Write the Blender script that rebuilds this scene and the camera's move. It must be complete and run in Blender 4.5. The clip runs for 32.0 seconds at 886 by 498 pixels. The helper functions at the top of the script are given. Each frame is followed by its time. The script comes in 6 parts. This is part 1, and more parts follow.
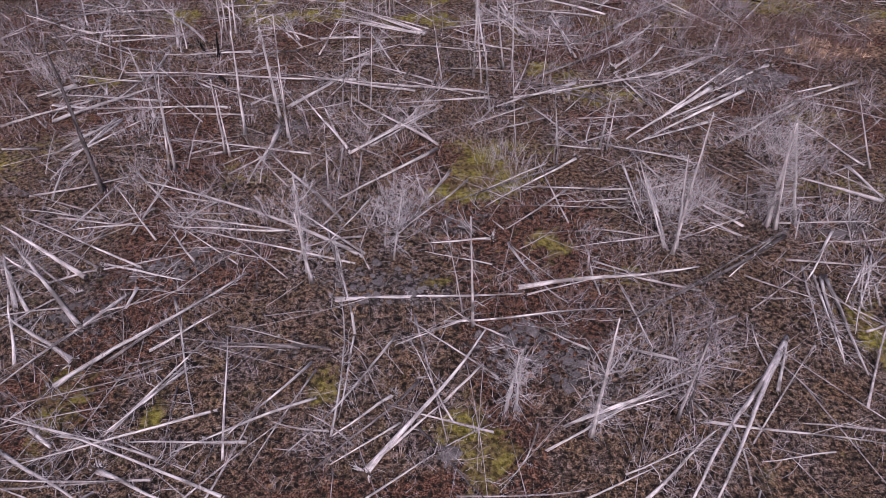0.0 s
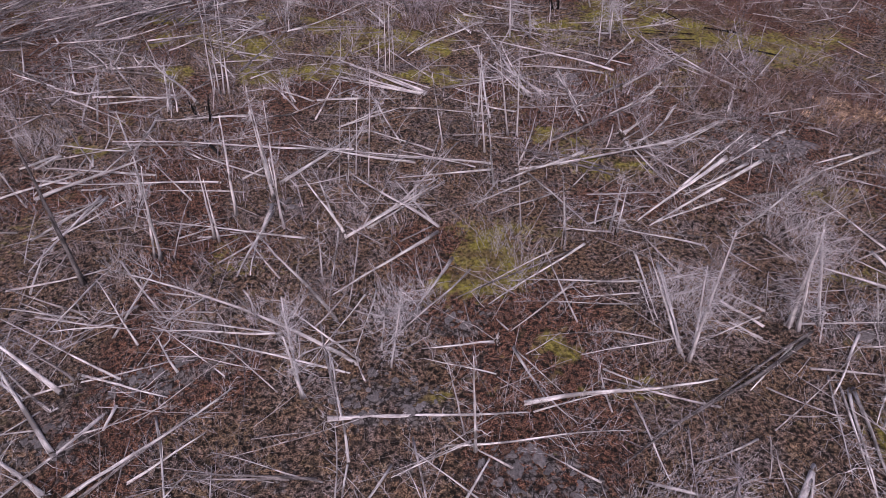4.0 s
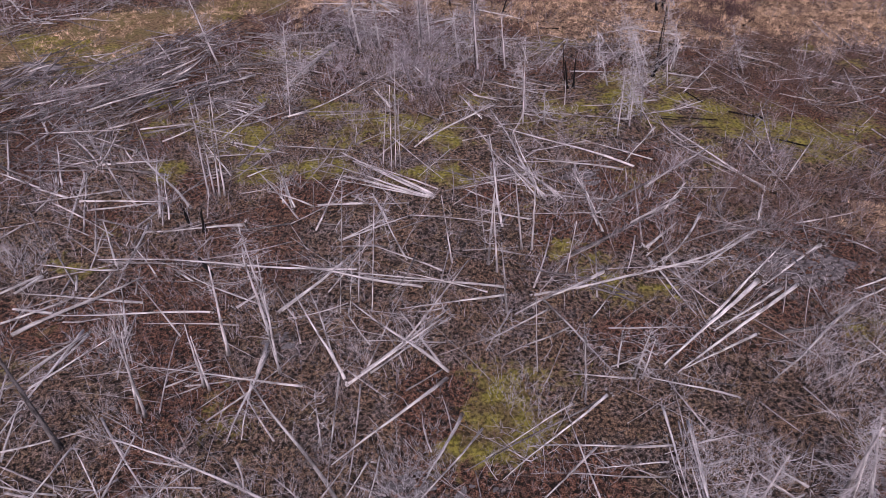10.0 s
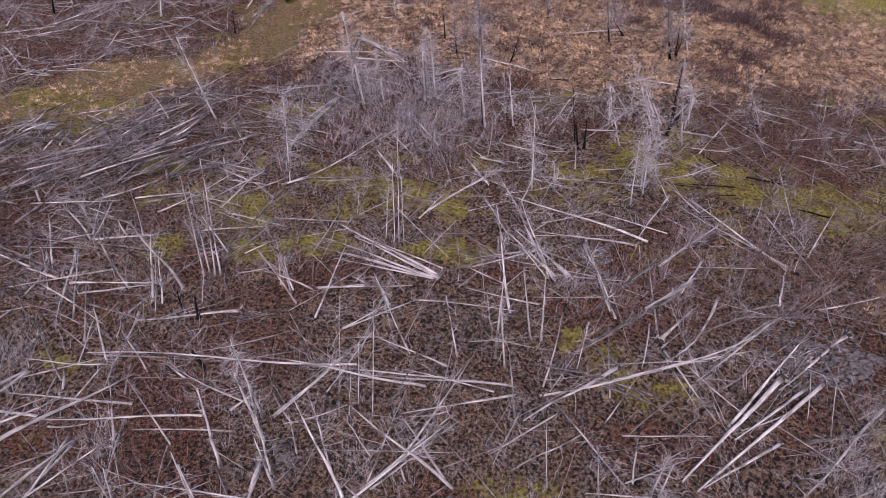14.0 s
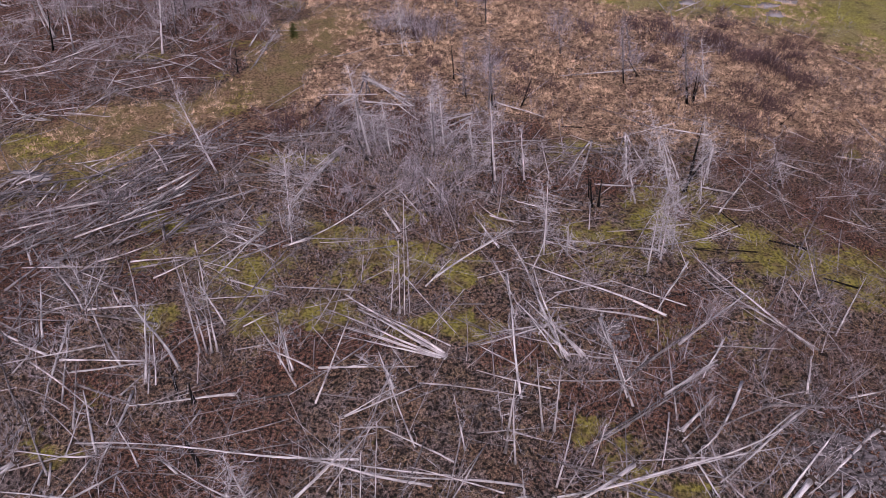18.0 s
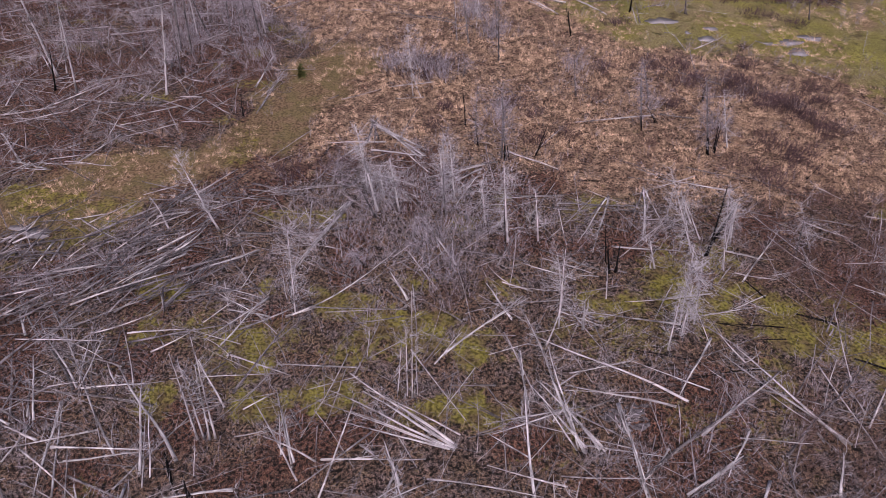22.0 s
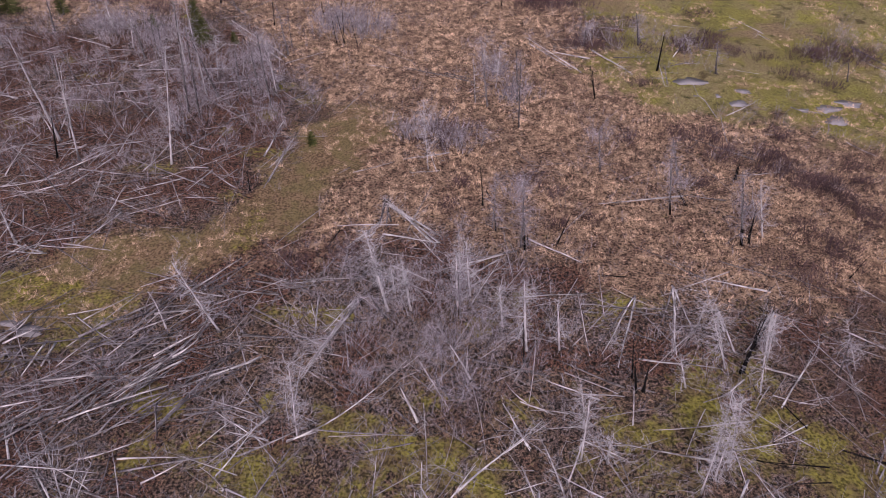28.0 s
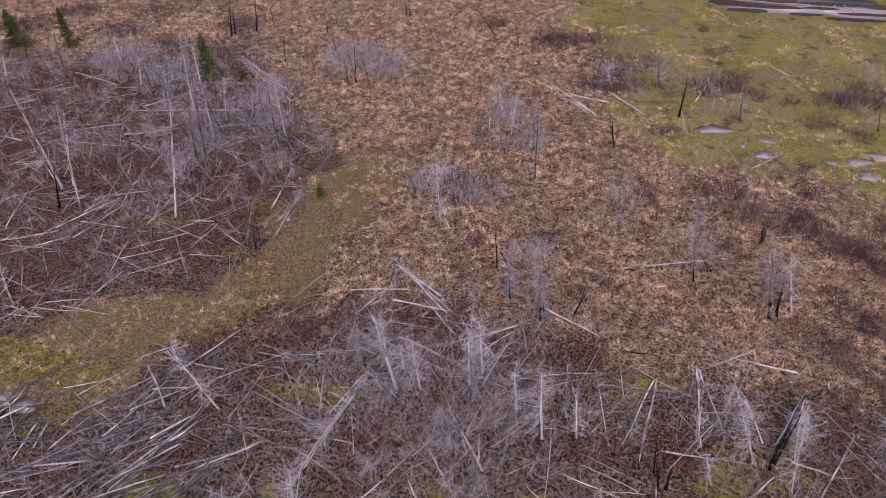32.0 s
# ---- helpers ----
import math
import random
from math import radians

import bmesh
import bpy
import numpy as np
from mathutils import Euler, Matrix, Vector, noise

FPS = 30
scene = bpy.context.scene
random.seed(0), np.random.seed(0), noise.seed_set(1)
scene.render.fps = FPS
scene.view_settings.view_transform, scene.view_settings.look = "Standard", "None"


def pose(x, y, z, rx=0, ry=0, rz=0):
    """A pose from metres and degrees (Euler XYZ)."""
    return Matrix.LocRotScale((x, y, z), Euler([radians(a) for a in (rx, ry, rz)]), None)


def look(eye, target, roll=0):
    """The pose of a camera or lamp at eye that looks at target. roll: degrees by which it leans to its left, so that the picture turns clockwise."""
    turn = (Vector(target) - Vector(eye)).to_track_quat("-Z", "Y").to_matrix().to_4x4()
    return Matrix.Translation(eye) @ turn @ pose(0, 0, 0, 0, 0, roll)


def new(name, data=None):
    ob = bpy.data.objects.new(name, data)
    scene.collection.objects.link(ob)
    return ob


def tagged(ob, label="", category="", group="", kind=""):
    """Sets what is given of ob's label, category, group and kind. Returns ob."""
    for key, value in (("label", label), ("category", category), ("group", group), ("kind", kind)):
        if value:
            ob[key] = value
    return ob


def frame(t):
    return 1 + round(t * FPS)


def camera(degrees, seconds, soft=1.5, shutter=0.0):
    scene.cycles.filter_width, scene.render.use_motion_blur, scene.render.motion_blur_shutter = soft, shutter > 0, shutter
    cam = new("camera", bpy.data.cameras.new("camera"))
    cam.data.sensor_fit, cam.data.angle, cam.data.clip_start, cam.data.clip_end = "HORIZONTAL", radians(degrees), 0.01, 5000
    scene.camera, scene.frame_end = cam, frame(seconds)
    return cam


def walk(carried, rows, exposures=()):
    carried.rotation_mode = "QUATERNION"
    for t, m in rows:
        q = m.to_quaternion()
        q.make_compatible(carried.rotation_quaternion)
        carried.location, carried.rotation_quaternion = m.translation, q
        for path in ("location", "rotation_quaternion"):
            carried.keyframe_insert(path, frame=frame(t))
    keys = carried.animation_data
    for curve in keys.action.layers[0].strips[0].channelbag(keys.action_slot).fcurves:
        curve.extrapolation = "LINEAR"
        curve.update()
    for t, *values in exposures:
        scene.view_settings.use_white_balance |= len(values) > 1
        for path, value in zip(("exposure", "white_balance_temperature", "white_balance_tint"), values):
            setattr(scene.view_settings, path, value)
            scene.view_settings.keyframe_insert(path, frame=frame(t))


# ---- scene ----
cam = camera(68.7, 32.0, soft=0.5)
METRES, EYE, TILT, LEAN, TURN = 42.0, 21.55, -44.15, -1.11, 0.0
ROWS = [
    (0.0, 0.0, 0.0, 0.0, 0.0, 0.0, 0.0),
    (0.5, 0.0014, 0.0046, 0.0145, 0.04, 0.0, 0.01),
    (1.0, 0.003, 0.0089, 0.0281, 0.08, 0.01, 0.01),
    (1.5, 0.004, 0.0145, 0.0425, 0.11, 0.05, 0.03),
    (2.0, 0.0046, 0.0206, 0.0571, 0.14, 0.07, 0.01),
    (2.5, 0.0039, 0.0273, 0.0708, 0.14, 0.12, -0.01),
    (3.0, 0.0027, 0.0333, 0.0848, 0.15, 0.14, -0.04),
    (3.5, 0.002, 0.0397, 0.0983, 0.19, 0.13, -0.07),
    (5.5, -0.0, 0.0627, 0.1515, 0.26, 0.23, -0.2),
    (6.0, -0.001, 0.0684, 0.1653, 0.28, 0.27, -0.23),
    (6.5, -0.0019, 0.0741, 0.1797, 0.32, 0.29, -0.26),
    (7.0, -0.0025, 0.0802, 0.194, 0.36, 0.31, -0.28),
    (7.5, -0.0034, 0.086, 0.2082, 0.41, 0.34, -0.31),
    (8.0, -0.0043, 0.0913, 0.2223, 0.46, 0.36, -0.33),
    (8.5, -0.0051, 0.0965, 0.237, 0.5, 0.36, -0.35),
    (9.0, -0.0054, 0.1021, 0.2511, 0.55, 0.39, -0.38),
    (9.5, -0.0055, 0.1075, 0.266, 0.58, 0.42, -0.4),
    (10.0, -0.005, 0.1124, 0.2815, 0.67, 0.43, -0.43),
    (10.5, -0.004, 0.1178, 0.2965, 0.76, 0.49, -0.46),
    (11.0, -0.0034, 0.123, 0.3123, 0.84, 0.51, -0.49),
    (11.5, -0.004, 0.1279, 0.328, 0.87, 0.53, -0.51),
    (12.0, -0.0029, 0.1334, 0.3428, 0.98, 0.58, -0.55),
    (12.5, -0.0028, 0.1388, 0.3577, 1.05, 0.62, -0.59),
    (13.0, -0.0032, 0.1435, 0.373, 1.13, 0.6, -0.61),
    (13.5, -0.0034, 0.1488, 0.3878, 1.21, 0.61, -0.65),
    (14.0, -0.0043, 0.1545, 0.4018, 1.25, 0.62, -0.69),
    (14.5, -0.0041, 0.1603, 0.4165, 1.35, 0.62, -0.72),
    (16.5, -0.0072, 0.184, 0.4704, 1.59, 0.63, -0.94),
    (17.0, -0.0077, 0.1897, 0.4835, 1.68, 0.62, -0.99),
    (17.5, -0.0084, 0.1953, 0.4972, 1.74, 0.63, -1.04),
    (18.0, -0.0095, 0.2011, 0.5109, 1.8, 0.63, -1.09),
    (18.5, -0.0096, 0.2071, 0.5252, 1.9, 0.63, -1.14),
    (19.0, -0.0101, 0.2131, 0.5395, 1.98, 0.65, -1.2),
    (19.5, -0.0108, 0.2189, 0.5536, 2.07, 0.66, -1.26),
    (20.0, -0.0114, 0.2251, 0.5675, 2.17, 0.69, -1.33),
    (20.5, -0.0119, 0.2306, 0.5813, 2.27, 0.7, -1.39),
    (21.0, -0.0131, 0.236, 0.595, 2.37, 0.72, -1.45),
    (21.5, -0.0154, 0.2408, 0.6106, 2.43, 0.66, -1.54),
    (22.0, -0.0164, 0.2473, 0.6234, 2.55, 0.68, -1.63),
    (22.5, -0.0171, 0.2531, 0.6361, 2.67, 0.7, -1.7),
    (23.0, -0.0186, 0.2588, 0.6508, 2.77, 0.69, -1.79),
    (23.5, -0.0197, 0.2652, 0.6655, 2.85, 0.68, -1.88),
    (24.0, -0.0199, 0.272, 0.6799, 2.98, 0.73, -1.97),
    (24.5, -0.0201, 0.2777, 0.6958, 3.09, 0.71, -2.07),
    (25.0, -0.0212, 0.2839, 0.7103, 3.17, 0.76, -2.16),
    (25.5, -0.0212, 0.2893, 0.7264, 3.3, 0.73, -2.24),
    (27.5, -0.0273, 0.3144, 0.7848, 3.64, 0.88, -2.57),
    (28.0, -0.0281, 0.3208, 0.801, 3.75, 0.85, -2.66),
    (28.5, -0.03, 0.3285, 0.8146, 3.84, 0.93, -2.72),
    (29.0, -0.0321, 0.3352, 0.8308, 3.93, 0.93, -2.86),
    (29.5, -0.0351, 0.3419, 0.8455, 4.02, 0.98, -2.98),
    (30.0, -0.0365, 0.3488, 0.8609, 4.15, 0.97, -3.1),
    (30.5, -0.0384, 0.3551, 0.8762, 4.27, 1.0, -3.21),
    (31.0, -0.0399, 0.3611, 0.8915, 4.39, 1.03, -3.33),
    (31.5, -0.0404, 0.367, 0.9073, 4.54, 1.07, -3.43),
    (32.0, -0.0419, 0.3719, 0.9247, 4.65, 1.04, -3.52),
]
walk(cam, [(t, pose(0, 0, EYE, TILT, LEAN, TURN) @ pose(METRES * x, METRES * y, METRES * z, 90 + pitch, roll, yaw)) for t, x, y, z, yaw, pitch, roll in ROWS],
     exposures=[(0.0, 0.6, 6250, 32), (32.0, 0.6, 6250, 32)])

# ---- world and light: a high, even overcast ----
world = bpy.data.worlds.new("overcast_sky")
scene.world = world
world.use_nodes = True
wn = world.node_tree
sky = wn.nodes.new("ShaderNodeTexSky")
sky.sky_type = "NISHITA"
sky.sun_disc = False
sky.sun_elevation, sky.sun_rotation = radians(52), radians(200)
sky.air_density, sky.dust_density, sky.ozone_density = 1.0, 6.0, 1.0
wn.links.new(sky.outputs[0], wn.nodes["Background"].inputs[0])
wn.nodes["Background"].inputs[1].default_value = 0.088

sun_data = bpy.data.lights.new("sun", "SUN")
sun_data.energy, sun_data.angle, sun_data.color = 1.75, radians(12), (1.0, 0.95, 0.92)
sun = new("sun", sun_data)
sun.matrix_world = look((20, -60, 100), (0, 0, 0))


# ---- materials ----
def material(name, dark, light, scale=3.0, stretch=(1, 1, 1), rough=0.85, bump=0.3, vary=0.25, fine=8.0, islands=False, spec=0.25, coords="Object", patch=None, span=(0.5, 1.1)):
    """Two colours mixed by coarse and fine noise, a random shift for each object or piece, and a fine relief."""
    m = bpy.data.materials.new(name)
    m.use_nodes = True
    nt = m.node_tree
    n, ln = nt.nodes, nt.links.new
    b = n["Principled BSDF"]
    b.inputs["Roughness"].default_value = rough
    b.inputs["Specular IOR Level"].default_value = spec
    tc, mp = n.new("ShaderNodeTexCoord"), n.new("ShaderNodeMapping")
    mp.inputs["Scale"].default_value = stretch
    ln(tc.outputs[coords], mp.inputs[0])
    a, f = n.new("ShaderNodeTexNoise"), n.new("ShaderNodeTexNoise")
    a.inputs["Scale"].default_value, a.inputs["Detail"].default_value = scale, 4
    f.inputs["Scale"].default_value, f.inputs["Detail"].default_value = scale * fine, 3
    ln(mp.outputs[0], a.inputs[0]), ln(mp.outputs[0], f.inputs[0])
    s = n.new("ShaderNodeMath")
    s.operation = "MULTIPLY_ADD"
    ln(f.outputs[0], s.inputs[0])
    s.inputs[1].default_value = 0.6
    ln(a.outputs[0], s.inputs[2])
    r = n.new("ShaderNodeMapRange")
    r.inputs[1].default_value, r.inputs[2].default_value = span
    ln(s.outputs[0], r.inputs[0])
    mix = n.new("ShaderNodeMix")
    mix.data_type = "RGBA"
    mix.inputs[6].default_value, mix.inputs[7].default_value = (*dark, 1), (*light, 1)
    ln(r.outputs[0], mix.inputs[0])
    tone = mix.outputs[2]
    if patch:
        p, pr, pm = n.new("ShaderNodeTexNoise"), n.new("ShaderNodeMapRange"), n.new("ShaderNodeMix")
        p.inputs["Scale"].default_value, p.inputs["Detail"].default_value = 0.8, 5
        pr.inputs[1].default_value, pr.inputs[2].default_value = 0.52, 0.62
        pm.data_type = "RGBA"
        pm.inputs[7].default_value = (*patch, 1)
        pmap = n.new("ShaderNodeMapping")
        pmap.inputs["Scale"].default_value = (1, 3, 3)
        place = n.new("ShaderNodeObjectInfo")
        ln(tc.outputs[coords], pmap.inputs[0]), ln(place.outputs["Location"], pmap.inputs["Location"])
        ln(pmap.outputs[0], p.inputs[0]), ln(p.outputs[0], pr.inputs[0]), ln(pr.outputs[0], pm.inputs[0]), ln(tone, pm.inputs[6])
        tone = pm.outputs[2]
    if islands:
        rnd = n.new("ShaderNodeNewGeometry").outputs["Random Per Island"]
    else:
        rnd = n.new("ShaderNodeObjectInfo").outputs["Random"]
    v = n.new("ShaderNodeMapRange")
    v.inputs[3].default_value, v.inputs[4].default_value = 1 - vary, 1 + vary
    ln(rnd, v.inputs[0])
    hsv = n.new("ShaderNodeHueSaturation")
    ln(v.outputs[0], hsv.inputs["Value"])
    ln(tone, hsv.inputs["Color"])
    ln(hsv.outputs[0], b.inputs["Base Color"])
    if bump:
        bp = n.new("ShaderNodeBump")
        bp.inputs["Strength"].default_value, bp.inputs["Distance"].default_value = bump, 0.03
        ln(s.outputs[0], bp.inputs["Height"])
        ln(bp.outputs[0], b.inputs["Normal"])
    return m


WOOD = material("weathered_wood", (0.17, 0.161, 0.163), (0.63, 0.605, 0.608), 0.9, (1, 9, 9), 0.8, 0.5, 0.30, patch=(0.14, 0.13, 0.128), span=(0.56, 1.0))
GREY_WOOD = material("grey_bark", (0.035, 0.031, 0.031), (0.20, 0.182, 0.182), 1.2, (1, 7, 7), 0.9, 0.6, 0.4, span=(0.66, 0.95))
CHAR = material("charred_wood", (0.003, 0.003, 0.003), (0.016, 0.014, 0.014), 2.0, (1, 6, 6), 0.95, 0.6, 0.3, spec=0.06)
BRANCH = material("dead_branches", (0.29, 0.278, 0.29), (0.58, 0.558, 0.575), 1.5, (1, 1, 1), 0.85, 0.0, 0.3, islands=True)
GREY_BRANCH = material("grey_dead_branches", (0.13, 0.118, 0.13), (0.455, 0.413, 0.443), 1.5, (1, 1, 1), 0.85, 0.0, 0.55, islands=True, span=(0.66, 0.95))
POLE = material("weathered_poles", (0.10, 0.09, 0.09), (0.46, 0.43, 0.432), 1.2, (1, 1, 1), 0.85, 0.3, 0.6, islands=True, span=(0.58, 1.0))
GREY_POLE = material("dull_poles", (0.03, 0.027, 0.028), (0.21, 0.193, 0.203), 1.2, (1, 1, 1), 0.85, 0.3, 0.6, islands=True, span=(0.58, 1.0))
BUTT = material("rotten_butt", (0.02, 0.016, 0.014), (0.12, 0.095, 0.08), 8, (1, 1, 1), 0.95, 0.8, 0.3)
SOIL = material("root_soil", (0.02, 0.015, 0.012), (0.07, 0.05, 0.038), 6, (1, 1, 1), 0.95, 0.9, 0.2)
ROCK = material("granite", (0.03, 0.027, 0.028), (0.16, 0.15, 0.152), 3.0, (1, 1, 1), 0.9, 0.7, 0.25, 10)
SLAB = material("cracked_granite", (0.022, 0.019, 0.02), (0.135, 0.122, 0.125), 3.5, (1, 1.6, 1), 0.95, 0.9, 0.1, 9, span=(0.62, 0.98))
SHRUB = material("leafless_shrub_twigs", (0.13, 0.109, 0.108), (0.41, 0.362, 0.362), 0.6, (1, 1, 1), 0.85, 0.0, 0.6, islands=True, span=(0.66, 0.95))
RUST_SHRUB = material("russet_shrub_twigs", (0.06, 0.034, 0.029), (0.19, 0.116, 0.095), 0.3, (1, 1, 1), 0.85, 0.0, 0.45, islands=True)
MAROON = material("maroon_shrub_twigs", (0.04, 0.024, 0.026), (0.12, 0.075, 0.078), 0.3, (1, 1, 1), 0.85, 0.0, 0.45, islands=True)
LITTER = material("fallen_twigs", (0.11, 0.092, 0.086), (0.42, 0.372, 0.36), 0.5, (1, 1, 1), 0.9, 0.0, 0.6, islands=True)
REED = material("dry_sedge", (0.19, 0.123, 0.077), (0.73, 0.535, 0.366), 0.7, (1, 1, 1), 0.85, 0.0, 0.5, islands=True, fine=5.0, span=(0.57, 0.97))
GREEN = material("green_grass", (0.07, 0.065, 0.02), (0.28, 0.256, 0.078), 0.5, (1, 1, 1), 0.85, 0.0, 0.4, islands=True, span=(0.58, 1.0))
NEEDLES = material("spruce_needles", (0.045, 0.055, 0.014), (0.125, 0.135, 0.04), 1.5, (1, 1, 1), 0.8, 0.0, 0.4, islands=True)

WATER = bpy.data.materials.new("still_water")
WATER.use_nodes = True
wb = WATER.node_tree.nodes["Principled BSDF"]
# even pale grey base, slightly rough
wb.inputs["Base Color"].default_value = (0.20, 0.19, 0.195, 1)
wb.inputs["Roughness"].default_value = 0.22
wb.inputs["IOR"].default_value = 1.33


# ---- the lie of the land ----
LATTICE = {}


def vnoise(x, y, size, seed):
    """Smooth value noise from 0 to 1 over squares of that size."""
    if seed not in LATTICE:
        LATTICE[seed] = np.random.RandomState(seed).rand(256, 256)
    g = LATTICE[seed]
    u, v = np.asarray(x, float) / size + 37.3, np.asarray(y, float) / size + 11.7
    i, j = np.floor(u).astype(int), np.floor(v).astype(int)
    fu, fv = u - i, v - j
    fu, fv = fu * fu * (3 - 2 * fu), fv * fv * (3 - 2 * fv)
    i0, i1, j0, j1 = i % 256, (i + 1) % 256, j % 256, (j + 1) % 256
    return (g[i0, j0] * (1 - fu) + g[i1, j0] * fu) * (1 - fv) + (g[i0, j1] * (1 - fu) + g[i1, j1] * fu) * fv


def within(x, y, corners, soft=1.5, seed=3):
    """1 inside an outline with a ragged edge, 0 outside."""
    x = x + 3.2 * (vnoise(x, y, 3.1, seed) - 0.5) + 1.6 * (vnoise(x, y, 1.1, seed + 1) - 0.5)
    y = y + 3.2 * (vnoise(x, y, 3.1, seed + 2) - 0.5) + 1.6 * (vnoise(x, y, 1.1, seed + 3) - 0.5)
    inside, best = np.zeros(np.shape(x), bool), np.full(np.shape(x), 1e9)
    for (ax, ay), (bx, by) in zip(corners, corners[1:] + corners[:1]):
        dx, dy = bx - ax, by - ay
        t = np.clip(((x - ax) * dx + (y - ay) * dy) / (dx * dx + dy * dy), 0, 1)
        best = np.minimum(best, np.hypot(x - ax - t * dx, y - ay - t * dy))
        if ay != by:
            inside ^= ((ay > y) != (by > y)) & (x < dx * (y - ay) / dy + ax)
    return np.clip(0.5 + np.where(inside, best, -best) / soft, 0, 1)


def blobs(x, y, spots, seed, rag=0.9):
    w = np.zeros(np.shape(x))
    x = x + rag * 2.4 * (vnoise(x, y, 1.7, seed) - 0.5)
    y = y + rag * 2.4 * (vnoise(x, y, 1.7, seed + 1) - 0.5)
    for cx, cy, rx, ry in spots:
        w = np.maximum(w, np.clip(1.9 - 1.25 * np.hypot((x - cx) / rx, (y - cy) / ry), 0, 1))
    return w


STRIP = [(-50, 62), (-38, 67), (-32, 71), (-24, 74), (-20, 86), (-18, 94), (-12, 94), (-11, 87), (-15, 79), (-16, 74), (-21, 70), (-25, 66), (-29, 62), (-34, 60), (-44, 55)]
SEDGE = [(-20, 67), (-16, 73), (-15, 79), (-11, 87), (-12, 94), (-18, 94), (-25, 102), (-37, 118), (-43, 128), (-40, 170), (6, 170), (6, 134), (11, 123), (9, 112), (16, 103), (17, 95), (30, 94), (36, 88), (60, 80), (52, 67), (30, 68), (25, 67), (21, 68), (8, 69), (0, 72), (-9, 75), (-15, 70)]
SEDGE_SPOTS = [(28.5, 43.0, 2.6, 1.4), (36.0, 46.0, 3.0, 2.0)]
SEDGE_BEHIND = [(-110, 130), (-110, 180), (-40, 180), (-43, 128), (-37, 118), (-48, 112), (-65, 108), (-90, 108)]
MEADOW = [(6.5, 134), (6, 200), (120, 200), (100, 84), (60, 80), (44, 84), (35, 89), (30.5, 92.5), (30, 96), (22, 94.7), (16, 95), (11.4, 100), (9.3, 104.8), (12.4, 110.4), (15, 116), (9.8, 122.3), (5.5, 127)]
BAND = [(11.0, 60.0), (13.5, 61.5), (17.1, 61.0), (20.5, 57.4), (25.0, 55.6), (27.6, 54.0), (31, 51.7), (36, 50), (36, 47), (29, 48.8), (24.9, 50.2), (22.3, 51.6), (19.5, 53.6), (15.4, 54.4), (11.5, 55)]
BEYOND = [(-80, 72), (-80, 108), (-46, 111), (-27, 102), (-20, 86), (-26, 75), (-40, 69)]
COPSE = [(-70, 96), (-68, 108), (-46, 110), (-34, 106), (-24, 98), (-20, 88), (-30, 82), (-45, 86)]
THICKET = [(-13, 70), (-3, 70), (-1, 64), (-2, 58), (-8, 58), (-12, 62)]
MOSS = [(-5.0, 52.7, 2.2, 1.3), (-2.8, 53.3, 1.7, 1.0), (-0.1, 51.2, 1.7, 1.2), (-9.0, 47.3, 1.8, 1.4), (-14.4, 51.5, 1.3, 0.9), (-21.2, 55.2, 1.9, 1.1), (-18.9, 46.7, 1.2, 1.2), (0.6, 47.2, 1.3, 1.1), (-12.6, 46.7, 1.1, 0.9),
        (-13.9, 49.4, 1.0, 1.4), (-14.2, 56.0, 0.8, 0.6), (-10.5, 48.1, 0.8, 0.6), (-2.5, 46.6, 1.7, 0.7), (9.2, 56.0, 1.5, 0.9), (8.9, 66.9, 1.1, 0.8), (-0.1, 74.1, 1.8, 1.0), (-21.4, 51.6, 1.1, 0.8), (-8.7, 54.9, 1.8, 1.2),
        (2.7, 28.4, 2.1, 2.1), (0.9, 26.3, 1.1, 1.0), (5.0, 22.6, 1.0, 0.8), (0.4, 19.9, 0.5, 0.4), (8.0, 20.1, 0.7, 0.6), (1.9, 11.7, 1.4, 1.1), (-21.4, 37.5, 1.2, 0.7), (6.8, 40.3, 0.8, 0.8), (11.1, 36.2, 1.2, 0.7), (-10.1, 13.2, 0.4, 0.4), (18.7, 16.8, 0.7, 2.1), (-34.2, 63.6, 1.8, 1.1), (-36.7, 64.9, 1.4, 0.8), (-32.4, 64.3, 1.3, 0.8)]
STONY = [(4.6, 16.0, 2.2, 1.3), (-12.7, 20.3, 2.3, 0.7), (20.3, 38.5, 2.7, 1.9), (1.4, 24.3, 1.3, 0.6), (-2.0, 20.0, 2.5, 1.4), (19.7, 24.1, 2.0, 1.4), (0.7, 11.5, 0.5, 0.5), (-15.2, 18.0, 1.4, 1.0), (3.2, 17.2, 1.4, 0.8), (-11.9, 21.0, 1.6, 0.7), (-1.3, 24.7, 1.3, 0.8), (5.9, 15.0, 1.2, 0.8), (-8.6, 32.4, 1.0, 0.7)]
POOLS = [(21.5, 101.8, 1.5, 0.8), (21.5, 98.7, 0.4, 0.3), (24.0, 98.8, 0.3, 0.5), (27.0, 100.1, 0.8, 0.5), (25.8, 97.4, 0.8, 0.7), (32.5, 96.6, 0.5, 0.4), (35.1, 97.1, 1.1, 0.7), (35.2, 94.7, 1.1, 0.7), (37.8, 98.4, 1.1, 0.6), (-33.4, 60.6, 1.1, 0.45), (-34.9, 61.1, 0.7, 0.35), (45.5, 137.6, 13.5, 3.6)]


